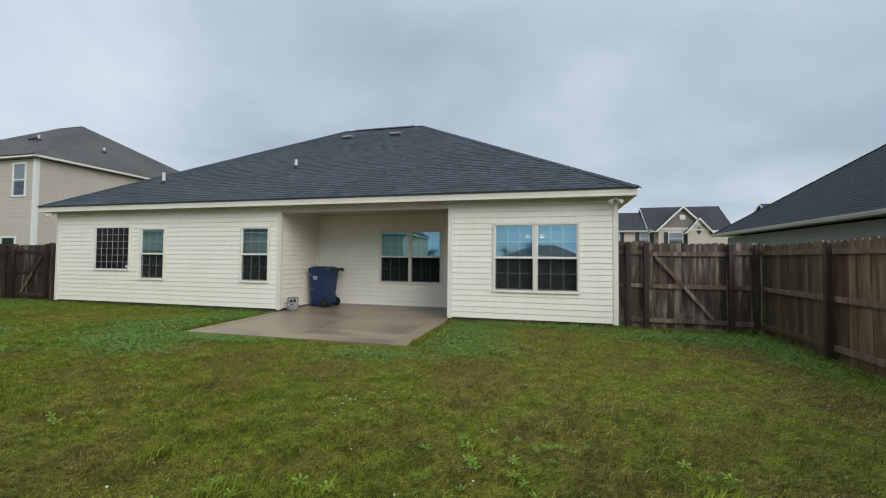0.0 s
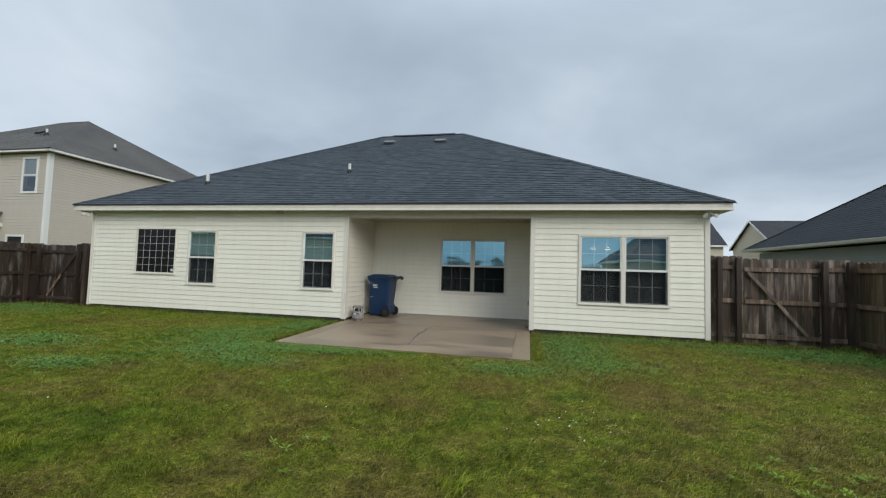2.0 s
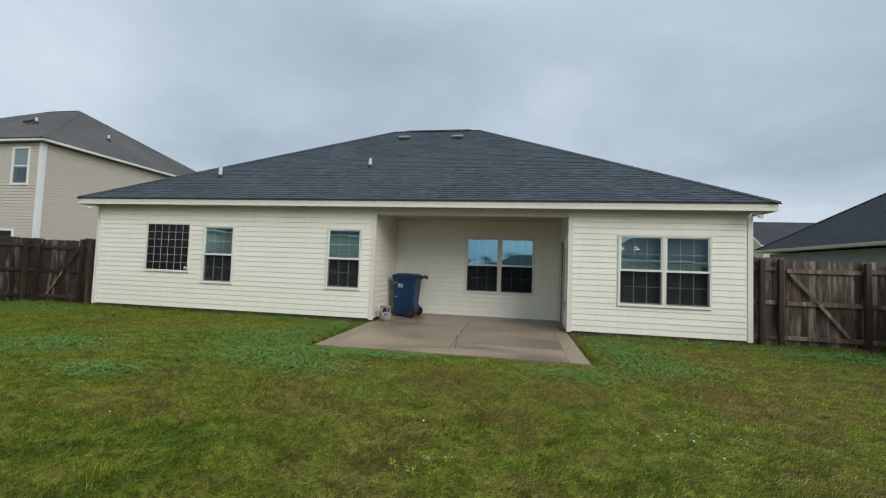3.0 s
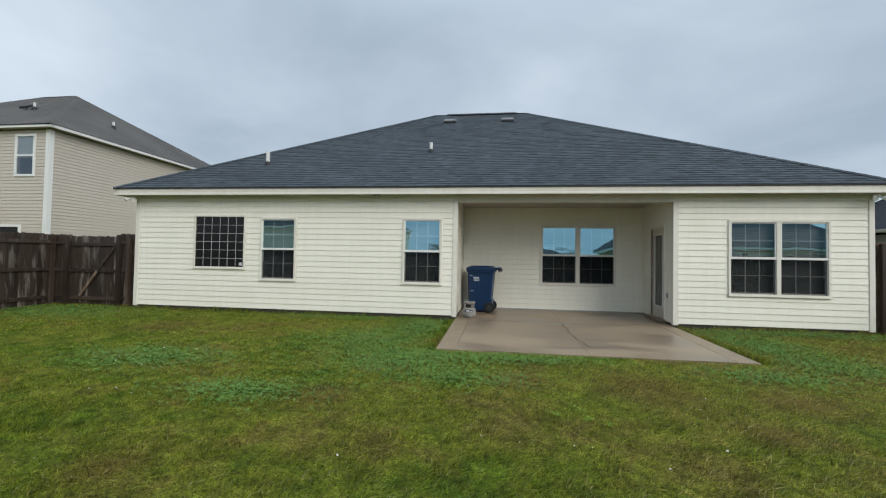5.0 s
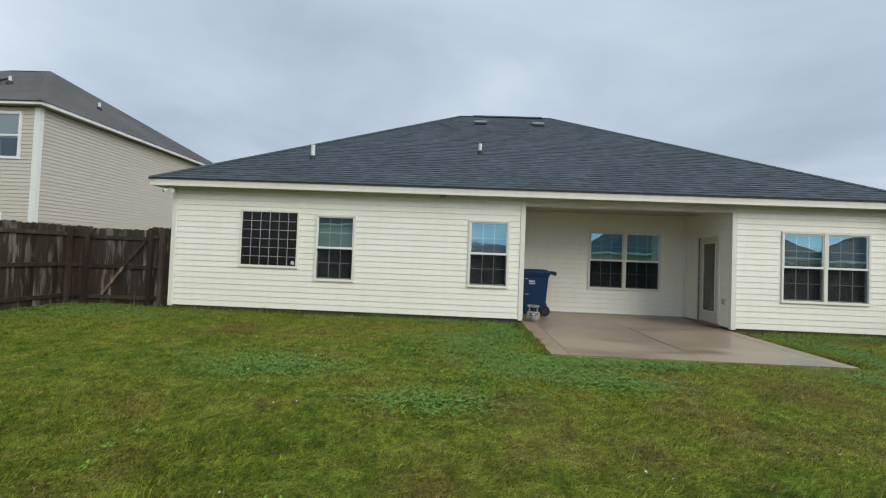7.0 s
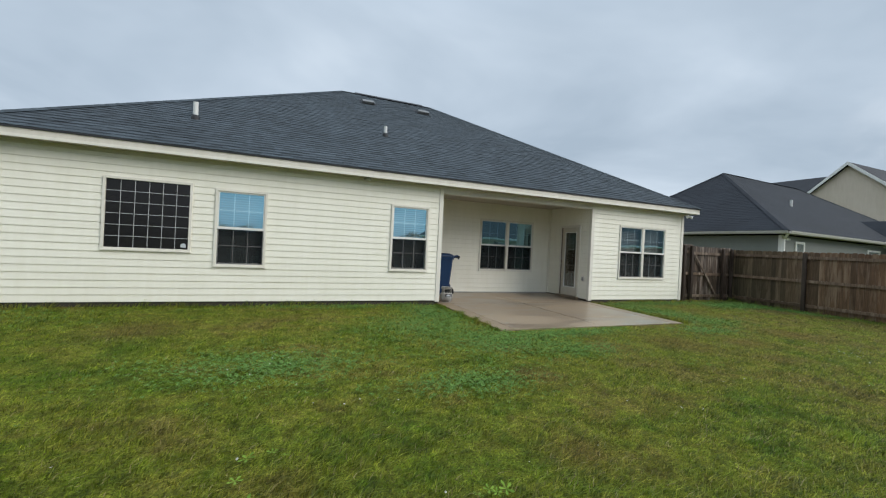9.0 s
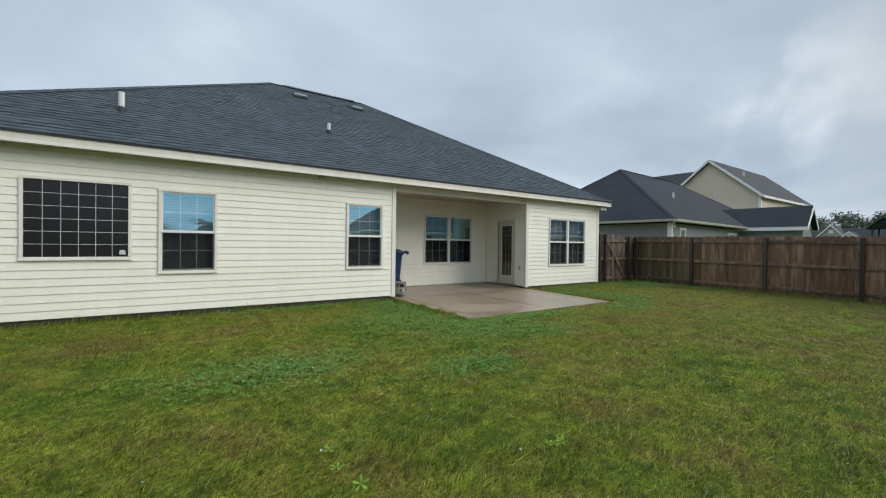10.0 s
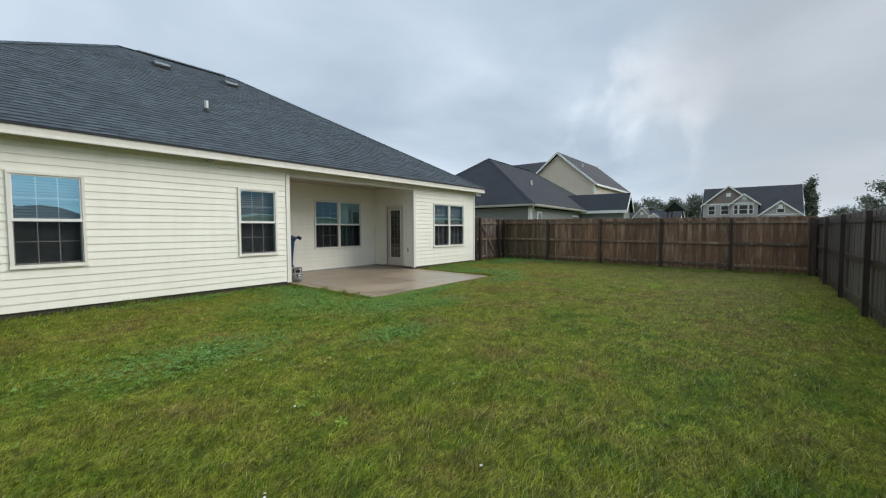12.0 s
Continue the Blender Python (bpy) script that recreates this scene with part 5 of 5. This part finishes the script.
tree(72.0, -6.4, 9.0, 1.7, 5, 4200, 0.2)
tree(76.0, -10.8, 5.0, 2.2, 6, 2500, 0.1)
tree(78.0, -15.0, 6.6, 3.4, 8, 4200, 0.05)
tree(80.0, -19.0, 7.4, 3.8, 9, 4200, 0.05)
rng = random.Random(21)
for k in range(24):
    tree(106 + rng.uniform(-8, 14), 7.0 + k * 1.15 + rng.uniform(-0.5, 0.5), rng.uniform(6.2, 9.8), rng.uniform(3.2, 4.4), 40 + k, 3600, 0.08, "far tree in a ragged tree line")
for k in range(10):
    tree(86 + rng.uniform(-5, 8), -15.5 - k * 2.8, rng.uniform(7.0, 10.5), rng.uniform(3.6, 4.8), 160 + k, 3600, 0.1, "far tree in a ragged tree line")
for k in range(18):
    tree(-62 + k * 6.5 + rng.uniform(-2, 2), -84 + rng.uniform(-8, 8), rng.uniform(4.8, 6.6), rng.uniform(4.4, 5.6), 90 + k, 3000, 0.05, "far tree in a ragged tree line")


# ---- grass, clover and weeds ----
GZ = np.array([[ground_z(-19 + 0.4 * i, -4 + 0.4 * j) for i in range(64)] for j in range(41)])


def ground_np(x, y):
    """The lawn's height at many places at once."""
    u, w = np.clip((np.asarray(x) + 19) / 0.4, 0, 62.99), np.clip((np.asarray(y) + 4) / 0.4, 0, 39.99)
    i, j = np.floor(u).astype(int), np.floor(w).astype(int)
    f, g = u - i, w - j
    return (GZ[j, i] * (1 - f) + GZ[j, i + 1] * f) * (1 - g) + (GZ[j + 1, i] * (1 - f) + GZ[j + 1, i + 1] * f) * g


def clump(xy, size, seed):
    """Smooth values from 0 to 1 over the plan, in lumps of that size."""
    grid = np.random.RandomState(seed).uniform(0, 1, (128, 128))
    p = xy / size + 500.0
    i = np.floor(p).astype(int)
    f = p - i
    f = f * f * (3 - 2 * f)
    g = lambda a, b: grid[(i[:, 0] + a) % 128, (i[:, 1] + b) % 128]
    return (g(0, 0) * (1 - f[:, 0]) + g(1, 0) * f[:, 0]) * (1 - f[:, 1]) + (g(0, 1) * (1 - f[:, 0]) + g(1, 1) * f[:, 0]) * f[:, 1]


def blades(name, n, seed, place, height, width, mat, label, lean=0.5):
    """Single curved blades, five points each."""
    rs = np.random.RandomState(seed)
    xy = place(rs, n)
    n = len(xy)
    z = ground_np(xy[:, 0], xy[:, 1]) - 0.006
    h = height * rs.uniform(0.55, 1.25, n) * (0.55 + 0.85 * clump(xy, 0.22, 5) ** 1.5) * (0.75 + 0.4 * clump(xy, 1.3, 6))
    wd = width * rs.uniform(0.7, 1.3, n)
    a, b = rs.uniform(0, 2 * np.pi, n), rs.uniform(0, 2 * np.pi, n)
    bend = h * rs.uniform(0.1, lean, n) * 1.6
    side = np.stack([np.cos(a), np.sin(a), np.zeros(n)], 1) * (wd / 2)[:, None]
    # most blades lean east, a shape added to brighten the lawn seen eastward
    fall = np.stack([np.cos(b) * 0.7 + 0.75, np.sin(b) * 0.7 - 0.1, np.zeros(n)], 1)
    base = np.stack([xy[:, 0], xy[:, 1], z], 1)
    mid = base + fall * (bend * 0.3)[:, None] + np.stack([0 * h, 0 * h, h * 0.6], 1)
    tip = base + fall * bend[:, None] + np.stack([0 * h, 0 * h, h], 1)
    v = np.stack([base - side, base + side, mid + side * 0.8, mid - side * 0.8, tip], 1).reshape(-1, 3)
    i = np.arange(n)[:, None] * 5
    loops = np.concatenate([i + np.array([[0, 1, 2, 3]]), i + np.array([[3, 2, 4]])], 1).ravel()
    me = bpy.data.meshes.new(name)
    me.vertices.add(len(v))
    me.vertices.foreach_set("co", v.ravel().astype(np.float32))
    me.loops.add(len(loops))
    me.loops.foreach_set("vertex_index", loops.astype(np.int32))
    me.polygons.add(2 * n)
    me.polygons.foreach_set("loop_start", (np.arange(n)[:, None] * 7 + np.array([[0, 4]])).ravel().astype(np.int32))
    me.update(calc_edges=True)
    return tagged(part(name, me, mat), label, "grass", kind="stuff")


def in_yard(p):
    ok = (p[:, 0] > -17.75) & (p[:, 0] < 4.12) & (p[:, 1] > -1.2) & (p[:, 1] < 9.56)
    on_slab = (p[:, 0] > -7.06) & (p[:, 0] < -2.32) & (p[:, 1] > 6.6)
    return p[ok & ~on_slab]


def near_path(rs, n):
    """Thickest beside the line walked, thinning towards the house."""
    y = rs.gamma(2.0, 1.5, n) - 0.3
    return in_yard(np.stack([rs.uniform(-15.5, 3.5, n), y], 1))


def whole_yard(rs, n):
    return in_yard(np.stack([rs.uniform(-17.75, 4.2, n), rs.uniform(-1.2, 9.56, n)], 1))


def at_edges(rs, n):
    """Longer growth left by the mower along walls, slab and fence."""
    k = rs.randint(0, 5, n)
    t, o = rs.uniform(0, 1, n), np.abs(rs.normal(0, 0.07, n))
    x = np.select([k == 0, k == 1, k == 2, k == 3, k == 4], [-17.7 + 10.6 * t, -2.25 + 6.3 * t, -7.07 - o, -2.31 + o, 4.06 - o])
    y = np.select([k == 0, k == 1, k == 2, k == 3, k == 4], [9.55 - o, 9.55 - o, 6.6 + 2.95 * t, 6.6 + 2.95 * t, -1.0 + 10.5 * t])
    return in_yard(np.stack([x, y], 1))


blades("grass", 360000, 1, near_path, 0.037, 0.0066, grass_mat, "short damp lawn grass in mixed green and straw", 1.7)
blades("grass", 170000, 2, whole_yard, 0.038, 0.0095, grass_mat, "short damp lawn grass across the yard", 1.7)
blades("grass", 9000, 3, at_edges, 0.11, 0.007, grass_mat, "longer grass along walls and slab edges", 0.7)
blades("grass", 16000, 4, near_path, 0.052, 0.0042, straw_mat, "dry straw stalks scattered through the lawn", 1.2)


def in_tufts(rs, n):
    """Clumps of coarse yellow-green grass beside the path."""
    spots = np.array([(-0.47, 3.25), (-2.06, 2.17), (-1.48, 2.35), (-2.9, 2.5), (1.0, 2.9), (-6.3, 2.2), (-8.9, 2.0), (-10.4, 2.4)])
    return in_yard(spots[rs.randint(0, len(spots), n)] + rs.normal(0, 0.07, (n, 2)))


blades("grass_tuft", 900, 7, in_tufts, 0.085, 0.007, tuft_mat, "clumps of coarse yellow-green grass in the lawn", 0.9)

CLOVER = ((-10.8, 5.35, 0.75, 0.45, 900), (-8.8, 4.3, 0.55, 0.3, 420), (-7.35, 5.75, 0.75, 0.55, 1100), (-8.2, 7.0, 0.8, 0.9, 1200), (-7.6, 8.6, 0.45, 0.8, 900), (-9.6, 9.2, 1.2, 0.18, 350), (-16.3, 8.7, 1.5, 0.8, 1700),
          (-1.6, 7.9, 0.55, 1.0, 1500), (-0.2, 9.2, 1.5, 0.25, 900), (2.7, 8.7, 1.0, 0.5, 1900), (3.6, 7.6, 0.3, 0.9, 500), (-2.7, 5.9, 0.6, 0.3, 420), (-5.9, 6.2, 0.9, 0.22, 700), (-1.3, 6.6, 0.6, 0.4, 420), (-6.4, 5.2, 0.5, 0.3, 300))


def leaf_mesh(name, pts, size, height, mat, label, seed, leaflets=3, spread=0.5):
    rs = np.random.RandomState(seed)
    mb = MB()
    for x, y in pts:
        z = float(ground_np(x, y)) + height * rs.uniform(0.5, 1.2)
        a0, tilt, s = rs.uniform(0, 6.28), rs.normal(0, 0.25, 2), size * rs.uniform(0.7, 1.3)
        for k in range(leaflets):
            a = a0 + k * 2 * math.pi / leaflets
            P = lambda r, da: (x + r * math.cos(a + da), y + r * math.sin(a + da), z + r * (tilt[0] * math.cos(a + da) + tilt[1] * math.sin(a + da)) + 0.15 * r)
            mb.poly((x, y, z), P(s * 0.8, -spread), P(s, 0.0), P(s * 0.8, spread))
    return tagged(part(name, mb, mat), label, "plant", kind="stuff")


rs = np.random.RandomState(9)
pts = np.concatenate([np.stack([rs.normal(x, sx * 0.8, n * 3), rs.normal(y, sy * 0.75, n * 3)], 1) for x, y, sx, sy, n in CLOVER])
leaf_mesh("clover", in_yard(pts), 0.0175, 0.040, clover_mat, "blue-green clover growing in patches through the lawn", 10)
pts = np.concatenate([np.stack([rs.normal(x, s, n), rs.normal(y, s, n)], 1) for x, y, s, n in ((-10.85, 5.4, 0.4, 45), (-1.8, 3.9, 0.28, 40), (-6.0, 3.0, 2.0, 30), (-11.0, 3.0, 1.5, 25), (-2.5, 3.2, 1.5, 30), (-16.0, 7.5, 1.0, 20), (2.2, 6.0, 1.0, 18))])
leaf_mesh("clover_flowers", in_yard(pts), 0.008, 0.055, flower_mat, "tiny white clover flowers in the lawn", 12, 5)
pts = np.concatenate([np.stack([rs.normal(x, s, n), rs.normal(y, s, n)], 1) for x, y, s, n in ((-0.33, 3.07, 0.14, 11), (-0.05, 3.34, 0.12, 10), (-0.6, 2.75, 0.3, 14), (-1.43, 2.37, 0.10, 8), (-2.04, 2.17, 0.14, 9), (0.5, 2.6, 0.3, 10), (0.9, 3.0, 0.2, 8), (-9.6, 2.5, 0.08, 4), (-10.9, 3.0, 0.14, 5), (-5.4, 4.2, 0.15, 7), (-4.2, 2.6, 0.2, 7))])
leaf_mesh("broadleaf_weeds", in_yard(pts), 0.046, 0.04, weed_mat, "bright green broad-leaved weeds in the lawn", 13, 5, 0.24)
